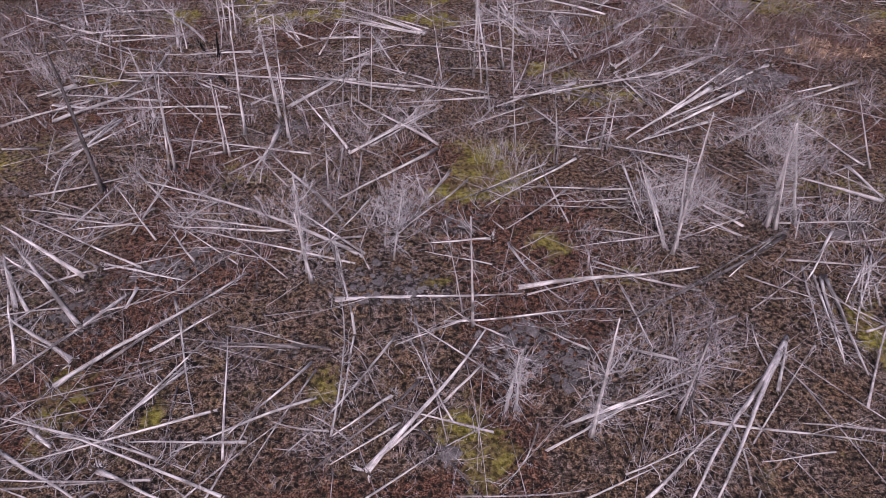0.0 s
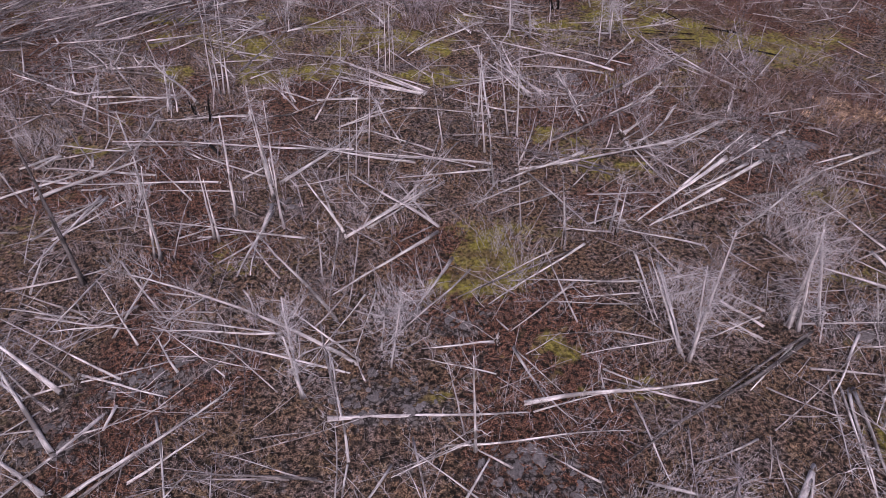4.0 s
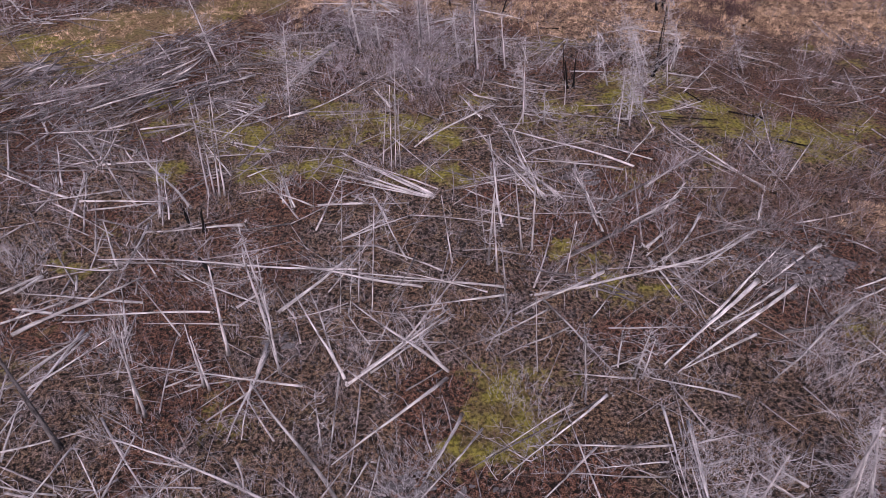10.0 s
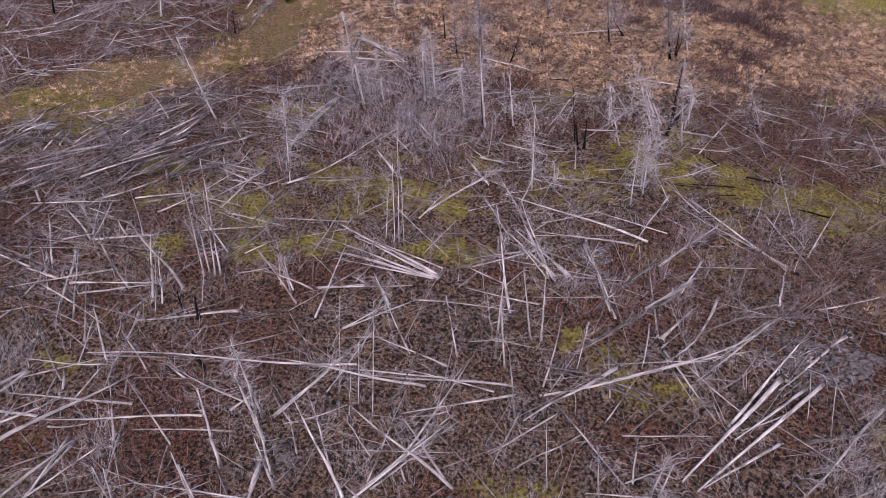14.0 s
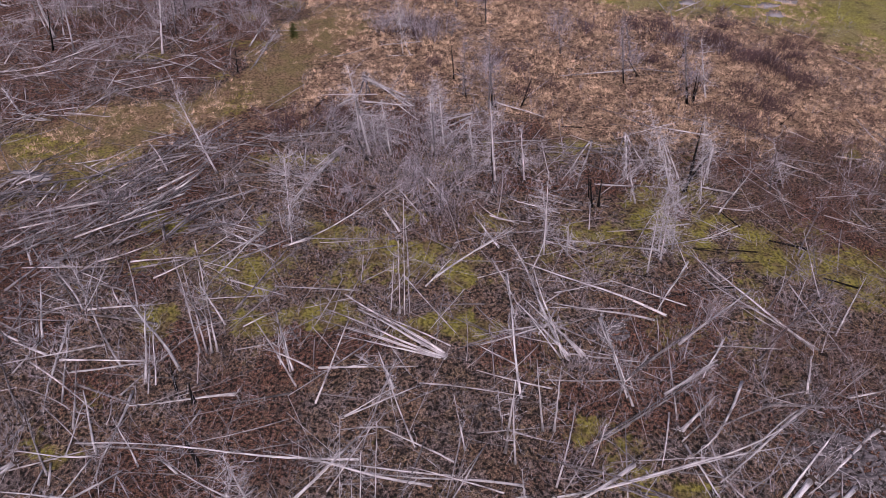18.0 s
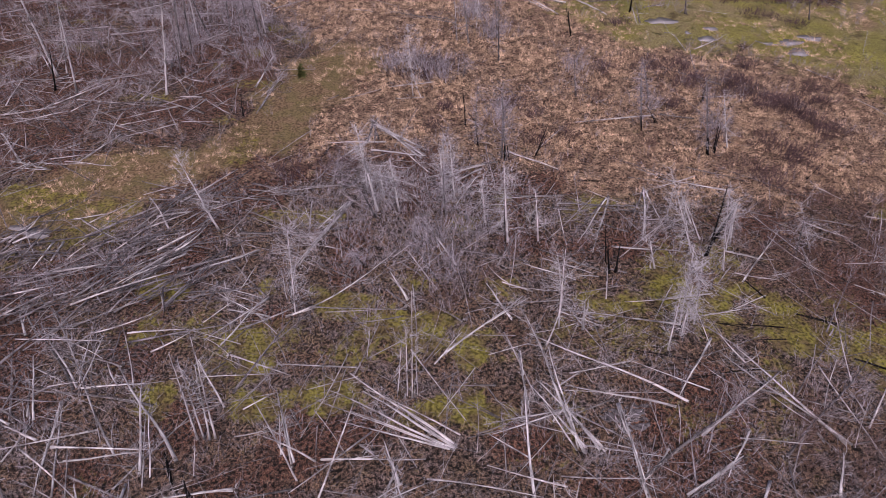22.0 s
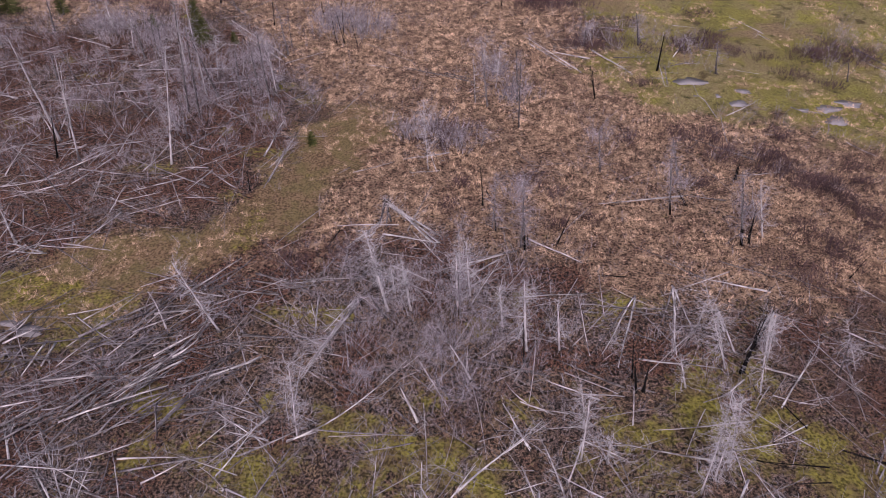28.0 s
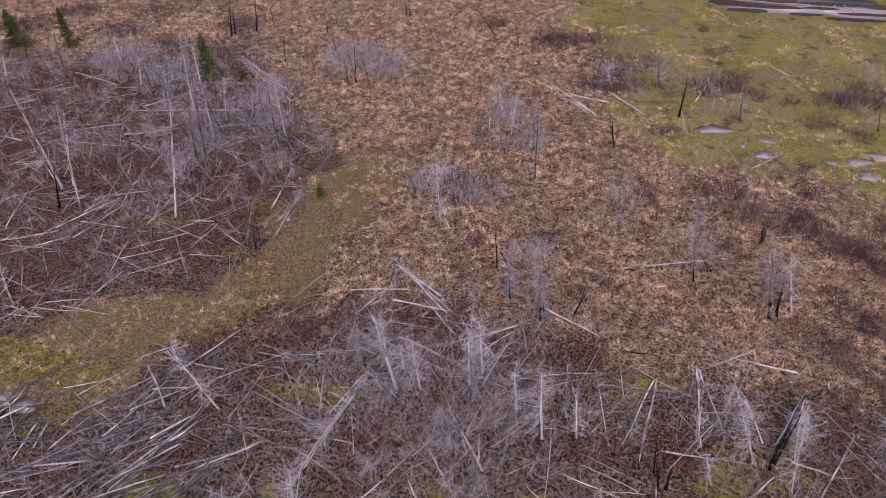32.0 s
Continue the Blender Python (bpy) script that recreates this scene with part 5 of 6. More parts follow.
log(10.6, 84.0, -49, 2.7, 0.046, "g")
snag(-43.7, 84.1, 5.3, 0.070, -138, 0.4, "")
snag(-42.3, 84.3, 7.5, 0.069, 41, 1.8, "")
log(-26.6, 84.4, 101, 3.1, 0.063)
log(6.3, 84.6, -165, 2.9, 0.046, "g")
log(-4.7, 85.2, -152, 4.8, 0.059)
log(1.8, 86.1, -62, 4.6, 0.046)
snag(-1.7, 86.3, 2.6, 0.061, 0, 0.4, "bg")
log(5.8, 87.8, -77, 3.1, 0.031)
log(-35.6, 88.1, 134, 10.3, 0.106)
log(-25.9, 88.9, 146, 11.5, 0.101)
log(-26.0, 89.2, 137, 12.3, 0.102)
snag(-31.0, 89.3, 9.7, 0.104, 30, 1.0, "bg")
snag(-32.5, 90.1, 11.1, 0.132, 30, 1.5, "bg")
snag(2.0, 90.3, 8.4, 0.082, 177, 0.5, "bg")
log(-51.8, 91.2, 170, 2.6, 0.101)
log(-46.3, 91.8, 41, 3.2, 0.078)
snag(-24.2, 92.0, 8.3, 0.103, 22, 0.0, "bg")
snag(-31.6, 93.3, 10.7, 0.088, 28, 0.3, "b")
snag(-30.4, 93.4, 6.8, 0.108, -153, 1.2, "bg")
log(-22.8, 93.5, 29, 5.2, 0.069)
snag(-1.3, 94.1, 8.0, 0.100, 179, 1.1, "bg")
log(-22.1, 94.2, 61, 4.5, 0.051)
snag(-2.6, 94.6, 5.2, 0.048, -180, 0.4, "")
snag(-28.4, 94.7, 5.3, 0.081, 25, 0.5, "bg")
snag(-24.5, 95.2, 7.3, 0.069, -158, 0.2, "b")
snag(-2.7, 95.5, 4.2, 0.069, -179, 0.3, "g")
snag(1.9, 95.5, 5.6, 0.102, 176, 0.6, "bg")
snag(1.2, 95.9, 3.2, 0.069, -2, 0.1, "bg")
snag(10.3, 96.7, 3.7, 0.059, 168, 1.1, "d")
snag(-31.7, 97.2, 5.0, 0.054, 27, 0.8, "b")
snag(10.3, 97.2, 2.9, 0.083, 170, 0.7, "d")
snag(-0.5, 97.9, 5.1, 0.050, -2, 0.2, "b")
snag(-35.8, 98.5, 9.7, 0.115, 29, 0.7, "b")
log(-44.7, 98.8, 157, 5.9, 0.082)
log(-3.2, 99.0, 164, 8.2, 0.089)
log(-50.6, 99.1, 131, 4.4, 0.063)
log(-30.6, 99.5, -171, 11.7, 0.076)
log(-29.2, 100.3, 65, 3.4, 0.056)
log(-41.8, 100.3, 127, 3.9, 0.060)
snag(18.7, 100.4, 2.3, 0.075, 163, 1.0, "g")
log(-6.2, 100.6, -24, 3.2, 0.095, "g")
snag(-42.0, 101.5, 4.2, 0.125, 32, 0.0, "bg")
log(-25.7, 101.9, 137, 10.3, 0.076)
snag(-60.0, 102.1, 3.4, 0.090, 42, 0.8, "b")
log(9.2, 102.4, 129, 10.0, 0.074)
log(-25.3, 102.6, 136, 13.1, 0.097)
snag(39.4, 103.3, 2.7, 0.085, 150, 0.9, "g")
snag(-25.2, 103.4, 5.6, 0.117, -160, 0.4, "bg")
snag(-2.2, 103.5, 3.2, 0.053, 0, 0.4, "b")
snag(18.0, 103.5, 4.4, 0.114, 165, 0.2, "d")
snag(24.7, 103.5, 3.6, 0.119, 158, 0.8, "bg")
snag(-44.5, 103.9, 3.4, 0.083, 33, 0.7, "b")
log(18.4, 104.7, -92, 5.1, 0.057)
log(19.9, 104.9, 26, 2.3, 0.060, "g")
log(10.4, 105.9, 170, 4.3, 0.088)
snag(-25.5, 106.0, 5.6, 0.054, 19, 0.2, "g")
snag(-17.4, 106.3, 4.3, 0.053, -167, 0.7, "d")
log(13.4, 106.5, -6, 4.6, 0.081, "g")
log(8.0, 106.6, -28, 2.4, 0.059, "g")
snag(-55.9, 106.8, 4.2, 0.141, 38, 0.6, "bg")
snag(-19.2, 107.0, 6.2, 0.050, 14, 0.2, "d")
log(20.5, 107.2, 62, 5.8, 0.083)
snag(-20.2, 107.2, 3.7, 0.050, -165, 0.3, "d")
snag(-19.3, 107.4, 4.0, 0.054, -166, 0.6, "d")
snag(22.9, 108.2, 1.9, 0.059, 160, 1.2, "b")
log(10.9, 108.2, -59, 7.8, 0.120)
log(6.3, 108.4, -3, 3.0, 0.060, "g")
log(3.5, 108.7, -52, 7.5, 0.082)
log(10.2, 108.7, 90, 6.2, 0.105, "g")
snag(-49.4, 109.0, 3.3, 0.089, 34, 0.1, "b")
snag(10.0, 109.4, 3.1, 0.121, -10, 0.1, "bg")
snag(11.2, 109.5, 2.7, 0.058, 169, 1.2, "b")
snag(-16.9, 109.8, 4.3, 0.035, 12, 0.9, "")
snag(16.8, 110.2, 3.9, 0.105, 167, 1.0, "bg")
log(37.4, 110.8, 8, 3.8, 0.092, "g")
snag(17.1, 110.9, 3.4, 0.125, 165, 1.1, "bg")
snag(-17.9, 111.2, 3.3, 0.056, 12, 0.6, "g")
snag(-29.1, 111.4, 4.4, 0.058, 20, 0.3, "d")
log(42.9, 111.8, -73, 5.7, 0.145, "g")
log(-33.0, 113.5, 134, 6.6, 0.065)
snag(-16.2, 113.6, 2.6, 0.057, 11, 0.8, "g")
snag(-23.3, 114.4, 3.8, 0.059, -164, 0.3, "d")
log(-34.8, 114.9, 121, 10.6, 0.090)
snag(-38.2, 117.6, 4.5, 0.106, 24, 0.6, "d")
snag(-23.3, 117.6, 3.8, 0.061, 15, 0.0, "g")
snag(-26.8, 118.0, 3.1, 0.061, 17, 0.0, "g")
snag(-38.0, 118.4, 3.4, 0.080, 24, 0.4, "d")
snag(-35.4, 119.6, 4.5, 0.080, 22, 0.6, "d")
snag(-25.7, 119.9, 4.2, 0.052, 16, 0.1, "d")
snag(-0.1, 120.3, 1.8, 0.076, 179, 0.4, "d")
snag(-21.2, 120.4, 2.7, 0.062, 13, 0.2, "g")
snag(-33.3, 120.8, 3.1, 0.054, -159, 0.1, "d")
log(-3.3, 121.9, 111, 7.6, 0.081, "d")
snag(-15.9, 126.5, 2.0, 0.109, -171, 0.1, "d")
snag(-15.4, 126.6, 2.4, 0.081, -171, 0.2, "d")
# end of trunks


# more dead trees crowded in the thickets
trnd = np.random.RandomState(8)
for outline, number, tall in ((COPSE, 27, 5.0), (THICKET, 9, 3.4)):
    left = number
    while left:
        x, y = trnd.uniform(-72, 0), trnd.uniform(56, 112)
        if within(np.array([x]), np.array([y]), outline)[0] > 0.6:
            left -= 1
            snag(round(x, 1), round(y, 1), tall * (0.6 + 0.7 * trnd.rand()), 0.05 + 0.04 * trnd.rand(), 360 * trnd.rand(), 1.8 * trnd.rand(), "bg")


# thin poles strewn between the larger trunks
prnd = np.random.RandomState(77)


TANGLE = [(-40, 50), (-38, 62), (-22, 66), (-18, 58), (-22, 50), (-30, 46)]
MIDST = [(-16, 58), (-14, 72), (6, 70), (8, 60), (-4, 54)]
py = 6 + 118 * prnd.rand(9000) ** 0.9
px = (prnd.rand(9000) * 2 - 1) * (14 + 0.47 * py) - 0.04 * py
sedge, strip, meadow, moss, *_ = zones(px, py)
jam, far_jam, mid_jam = within(px, py, TANGLE), within(px, py, BEYOND), within(px, py, MIDST)
share = (0.15 + 0.13 * np.clip((py - 30) / 15, 0, 1) + 0.62 * jam + 0.15 * far_jam + 0.24 * mid_jam) * np.clip(1 - np.maximum(np.maximum(0.96 * sedge, strip), np.maximum(0.95 * meadow, 0.5 * moss)), 0, 1)
picked = np.nonzero(prnd.rand(9000) < share)[0]
picked = picked[np.argsort(py[picked])]
heap, jam_heap = [], []
for order, k in enumerate(picked):
    if jam[k] > 0.5 and prnd.rand() < 0.75:
        way = 28 + 70 * (prnd.rand() - 0.5)
    else:
        way = 360 * prnd.rand()
    way = radians(way)
    long, r = 1.8 + 5.0 * prnd.rand() ** 1.3, 0.018 + 0.05 * prnd.rand() ** 2.2
    if jam[k] > 0.5:
        r += 0.035 * prnd.rand()
    st = np.linspace(0, 1, 5)
    bow = 0.22 * (prnd.rand() - 0.5) * 4 * st * (1 - st)
    X, Y = px[k] + math.cos(way) * long * st - math.sin(way) * bow, py[k] + math.sin(way) * long * st + math.cos(way) * bow
    P = np.stack([X, Y, land(X, Y) + r + (0.45 * prnd.rand() + 0.35 * jam[k]) * st + 0.4 * jam[k] * prnd.rand()], 1)
    stem = tube(P, r * (1 - 0.6 * st), 5, 0.15, prnd, r)
    m = int(3.5 * long)
    B = P[1] + (P[4] - P[1]) * prnd.rand(m, 1)
    o = np.stack([prnd.rand(m) - 0.5, prnd.rand(m) - 0.5, 0.5 * prnd.rand(m)], 1) + 0.35 * (P[4] - P[0]) / long
    M = B + o * 0.6
    side = sprigs(B, M, M + 0.6 * (o + 0.6 * (prnd.rand(m, 3) - 0.5)), np.full(m, 0.0085))
    if order < 290 and jam[k] < 0.1:
        pole = tagged(new("fallen_pole"), "thin grey fallen pole lying on brush and litter", "fallen pole", "strewn poles")
        part("stem", stem, POLE, pole)
        part("branchwork", side, POLE, pole, "fine dead branches", kind="stuff")
    else:
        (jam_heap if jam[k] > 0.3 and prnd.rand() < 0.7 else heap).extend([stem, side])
tagged(new("fallen_poles", quick_mesh("fallen_poles", *merge(heap), POLE, True)), "thin grey fallen poles strewn over brush", "poles", kind="stuff")
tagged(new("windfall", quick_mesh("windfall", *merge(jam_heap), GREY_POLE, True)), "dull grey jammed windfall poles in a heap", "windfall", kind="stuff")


# ---- green spruces ----
def spruce(x, y, height, spread):
    rnd = np.random.RandomState(int(height * 100))
    thing = tagged(new("spruce_tree"), "small dark green living spruce among dead trees", "spruce", "living spruces")
    thing.matrix_world = pose(x, y, float(land(x, y)) - 0.05)
    part("trunk", tube([(0, 0, z * height) for z in (0, 0.5, 1.0)], [0.03 * height * 0.6, 0.02 * height * 0.6, 0.008], 7, 0.1, rnd), GREY_WOOD, thing)
    n = int(70 * height)
    t = 0.06 + 0.93 * rnd.rand(n)
    ang = rnd.rand(n) * 2 * np.pi
    size = spread * (1 - t) ** 0.8 * (0.6 + 0.5 * rnd.rand(n)) + 0.06
    out = np.stack([np.cos(ang), np.sin(ang), -0.35 + 0.2 * rnd.rand(n)], 1)
    A = np.stack([0 * t, 0 * t, t * height], 1)
    B = A + out * size[:, None] * 0.6
    C = A + out * size[:, None] + [0, 0, 0.05]
    k = np.repeat(np.arange(n), 7)
    f = rnd.rand(len(k), 1) * 0.9 + 0.1
    S = A[k] + (C[k] - A[k]) * f
    E = S + (0.10 + 0.26 * size[k][:, None] * (1 - 0.6 * f)) * (out[k] * 0.7 + 1.5 * (rnd.rand(len(k), 3) - 0.5))
    part("crown", merge([sprigs(A, B, C, np.full(n, 0.03)), spikes(S, E, np.full(len(k), 0.035))]), NEEDLES, thing, "drooping needled boughs")


spruce(-36.3, 105.3, 6.1, 1.7)
spruce(-64.2, 111.6, 5.0, 2.3)
spruce(-57.2, 111.8, 5.3, 1.0)
spruce(-32.4, 105.7, 1.6, 0.7)
spruce(-18.2, 85.4, 1.5, 0.6)
spruce(-43.0, 107.6, 2.6, 1.2)


# ---- rocks ----
rock_meshes = []
for k in range(7):
    bm = bmesh.new()
    bmesh.ops.create_icosphere(bm, subdivisions=2, radius=1)
    for v in bm.verts:
        q = v.co * 1.1 + Vector((k * 7.0, 0, 0))
        v.co *= 1 + 0.55 * noise.noise(q) + 0.34 * noise.noise(q * 2.4) + 0.22 * noise.noise(q * 5)
        v.co.z = min(v.co.z, 0.62) * 0.5
    me = bpy.data.meshes.new("rock")
    bm.to_mesh(me)
    bm.free()
    me.materials.append(ROCK)
    rock_meshes.append(me)
rrnd = np.random.RandomState(9)
for cx, cy, rx, ry in STONY:
    for k in range(int(9 + 9 * rx * ry)):
        a, q = rrnd.rand() * 6.28, rrnd.rand() ** 0.6
        x, y = cx + rx * q * math.cos(a), cy + ry * q * math.sin(a)
        s = 0.06 + 0.22 * rrnd.rand() ** 2.4
        if rx > 2.6:
            break
        ob = tagged(new("rock", rock_meshes[rrnd.randint(7)]), "grey lichen-covered granite rock bedded in litter", "rock", "granite outcrops")
        ob.matrix_world = pose(x, y, float(land(x, y)) - 0.16 * s, 12 * rrnd.rand() - 6, 12 * rrnd.rand() - 6, 360 * rrnd.rand()) @ Matrix.Diagonal((s * (1 + 0.6 * rrnd.rand()), s, s, 1))



def outcrop(cx, cy, rx, ry, rise, count, rnd):
    """A low bare slab of granite, cracked into blocks with litter in the joints."""
    u, v = np.meshgrid(np.linspace(-1.1, 1.1, 130), np.linspace(-1.1, 1.1, 76))
    x, y = cx + rx * u, cy + ry * v
    jx, jy = x + 0.55 * vnoise(x, y, 0.6, 95) + 0.2 * vnoise(x, y, 0.2, 98), y + 0.45 * vnoise(x, y, 0.6, 96) + 0.16 * vnoise(x, y, 0.2, 99)
    px, py = cx + rx * (2.2 * rnd.rand(count) - 1.1), cy + ry * (2.2 * rnd.rand(count) - 1.1)
    near = np.hypot((jx[..., None] - px) * 0.45, jy[..., None] - py)
    order = np.sort(near, -1)
    block = rnd.rand(count)[np.argmin(near, -1)]
    joint = np.clip((order[..., 1] - order[..., 0]) / 0.09, 0, 1)
    d = np.hypot(u, v) + 0.7 * (vnoise(x, y, 0.9, 91) - 0.5) + 0.3 * (vnoise(x, y, 0.4, 92) - 0.5)
    body = np.clip((0.98 - d) * 4, -1, 1)
    z = land(x, y) + rise * body * (0.45 + 0.8 * block) - 0.22 * (1 - joint) - 0.05 + 0.05 * vnoise(x, y, 0.18, 97)
    m = np.arange(u.size).reshape(u.shape)
    a, b, c, e = m[:-1, :-1].ravel(), m[:-1, 1:].ravel(), m[1:, 1:].ravel(), m[1:, :-1].ravel()
    geo = np.stack([x, y, z], -1).reshape(-1, 3), np.concatenate([np.stack([a, b, c], 1), np.stack([a, c, e], 1)])
    tagged(new("rock_outcrop", quick_mesh("rock_outcrop", *geo, SLAB)), "low cracked grey granite slab bare among litter", "rock outcrop", "granite outcrops")


outcrop(20.8, 38.6, 3.1, 1.5, 0.16, 80, rrnd)
outcrop(9.2, 46.8, 1.7, 1.2, 0.10, 26, rrnd)

# ---- water ----
for cx, cy, rx, ry in POOLS:
    wr = np.random.RandomState(int(cx * 10) % 1000)
    m = 40
    ang = np.linspace(0, 2 * np.pi, m, endpoint=False)
    k = 1.2 + 0.25 * np.sin(2 * ang + wr.rand() * 6) + 0.2 * np.sin(3 * ang + wr.rand() * 6) + 0.15 * np.sin(5 * ang + wr.rand() * 6) + 0.1 * np.sin(8 * ang + wr.rand() * 6)
    ring = np.stack([rx * k * np.cos(ang), ry * k * np.sin(ang), 0 * ang], 1)
    low = ring * [0.9, 0.9, 1] - [0, 0, 0.12]
    s = np.arange(m)
    e = (s + 1) % m
    V = np.concatenate([ring, low, [[0, 0, 0], [0, 0, -0.12]]])
    F = np.concatenate([np.stack([s, e, np.full(m, 2 * m)], 1), np.stack([s, s + m, e + m], 1), np.stack([s, e + m, e], 1), np.stack([e + m, s + m, np.full(m, 2 * m + 1)], 1)])
    ob = tagged(new("water", quick_mesh("water", V, F, WATER)), "bog pool with a pale grey surface", "water", kind="structure")
    ob.location = (cx, cy, -0.15)


# mud bars in the stream
for cx, cy, long, wide in ((36.0, 136.5, 5.5, 0.6), (46.5, 138.5, 6.0, 0.7), (50.0, 135.2, 4.5, 0.5), (41.0, 134.3, 2.4, 0.35), (38.0, 139.0, 3.5, 0.8), (33.0, 134.8, 3.0, 0.7), (54.0, 138.0, 3.5, 0.9), (44.0, 136.8, 2.6, 0.5), (47.5, 133.2, 4.0, 0.6), (30.5, 137.5, 2.6, 0.8)):
    bm = bmesh.new()
    bmesh.ops.create_icosphere(bm, subdivisions=3, radius=1)
    for v in bm.verts:
        k = 1 + 0.35 * noise.noise(v.co * 2.2 + Vector((cx, cy, 0)))
        v.co = Vector((v.co.x * long * k, v.co.y * wide * k, v.co.z * 0.14))
    me = bpy.data.meshes.new("mud_bar")
    bm.to_mesh(me)
    bm.free()
    me.materials.append(SOIL)
    tagged(new("mud_bar", me), "low wet brown mud bar in the stream", "mud bar", "stream mud bars").location = (cx, cy, -0.17)


# ---- ground cover ----
def scatter(n, seed, keep):
    """Places spread over the ground that can be seen, thinned by keep(x, y)."""
    rnd = np.random.RandomState(seed)
    y = 5 + 133 * rnd.rand(n) ** 0.72
    x = (rnd.rand(n) * 2 - 1) * (13 + 0.47 * y) - 0.05 * y
    ok = rnd.rand(n) < keep(x, y)
    return x[ok], y[ok], rnd


def clumps(x, y, rnd, stems, height, spread, thick, twigs):
    """Leafless stems fanning out of each place."""
    k = np.repeat(np.arange(len(x)), stems)
    n = len(k)
    ang, q = rnd.rand(n) * 2 * np.pi, rnd.rand(n)
    size = height * (0.5 + 0.6 * rnd.rand(len(x)))[k] * (0.55 + 0.6 * rnd.rand(n))
    A = np.stack([x[k] + spread * 0.5 * q * np.cos(ang), y[k] + spread * 0.5 * q * np.sin(ang)], 1)
    A = np.concatenate([A, land(A[:, 0], A[:, 1])[:, None] - 0.03], 1)
    out = np.stack([np.cos(ang) * (0.15 + 0.5 * q), np.sin(ang) * (0.15 + 0.5 * q), np.ones(n)], 1)
    B = A + out * size[:, None] * 0.5
    C = B + (out + 0.5 * (rnd.rand(n, 3) - 0.5)) * size[:, None] * 0.5
    geo = [sprigs(A, B, C, np.full(n, thick))]
    if twigs:
        j = np.repeat(np.arange(n), twigs)
        f = 0.3 + 0.65 * rnd.rand(len(j), 1)
        S = A[j] + (C[j] - A[j]) * f
        E = S + size[j][:, None] * (0.35 * out[j] * rnd.rand(len(j), 1) + 0.4 * (rnd.rand(len(j), 3) - 0.5))
        geo.append(spikes(S, E, np.full(len(j), thick * 0.7)))
    return merge(geo)


def stuff(name, geo, mat, label, category):
    return tagged(new(name, quick_mesh(name, *geo, mat)), label, category, kind="stuff")


def keep_brush(x, y):
    sedge, strip, meadow, moss, stone, russet, brush = zones(x, y)
    return np.clip((0.12 + 0.6 * brush) * (1 - 0.72 * sedge) * (1 - 0.85 * strip) * (1 - 0.93 * meadow) * (1 - 0.6 * moss) * (1 - 0.6 * stone), 0, 1)


x, y, rnd = scatter(7700, 101, keep_brush)
stuff("shrubs", clumps(x, y, rnd, 12, 1.2, 0.8, 0.0085, 3), SHRUB, "leafless grey-brown shrub thicket between fallen trunks", "shrub")


def keep_far_brush(x, y):
    return keep_brush(x, y) * np.clip((y - 18) / 20, 0.6, 1) * (1 - 0.7 * within(x, y, TANGLE))


x, y, rnd = scatter(6500, 107, keep_far_brush)
stuff("brush", clumps(x, y, rnd, 7, 1.5, 1.6, 0.012, 3), GREY_BRANCH, "tangled lilac-grey dead brush over fallen trunks", "brush")
FUZZ = [(-2.0, 24.6, 1.7, 1.5), (-1.5, 26.9, 1.5, 1.3), (13.0, 25.9, 2.4, 2.1), (20.4, 30.6, 2.6, 2.4), (22.5, 34.2, 2.1, 1.9), (8.1, 15.5, 1.8, 1.7), (7.5, 23.2, 1.1, 1.0), (-17.1, 31.8, 1.6, 1.5), (-24.6, 38.0, 2.2, 1.9), (11.1, 16.4, 1.7, 1.5), (4.0, 28.5, 1.6, 1.4), (20.8, 24.3, 1.7, 1.6), (-8.2, 24.6, 1.5, 1.3), (-1.8, 24.8, 2.0, 1.8), (11.3, 25.6, 2.0, 1.8), (14.3, 26.2, 1.6, 1.4), (19.0, 31.6, 2.4, 2.1), (-15.5, 27.4, 1.6, 1.4), (4.0, 29.8, 1.4, 1.3), (17.1, 24.4, 1.5, 1.3), (-5.0, 32.5, 1.3, 1.2)]
FRINGE = [(9, 110), (10, 118), (22, 114), (28, 106), (22, 103), (16, 104)]
FRINGE_EAST = [(34, 108), (36, 116), (60, 120), (60, 104), (44, 102)]


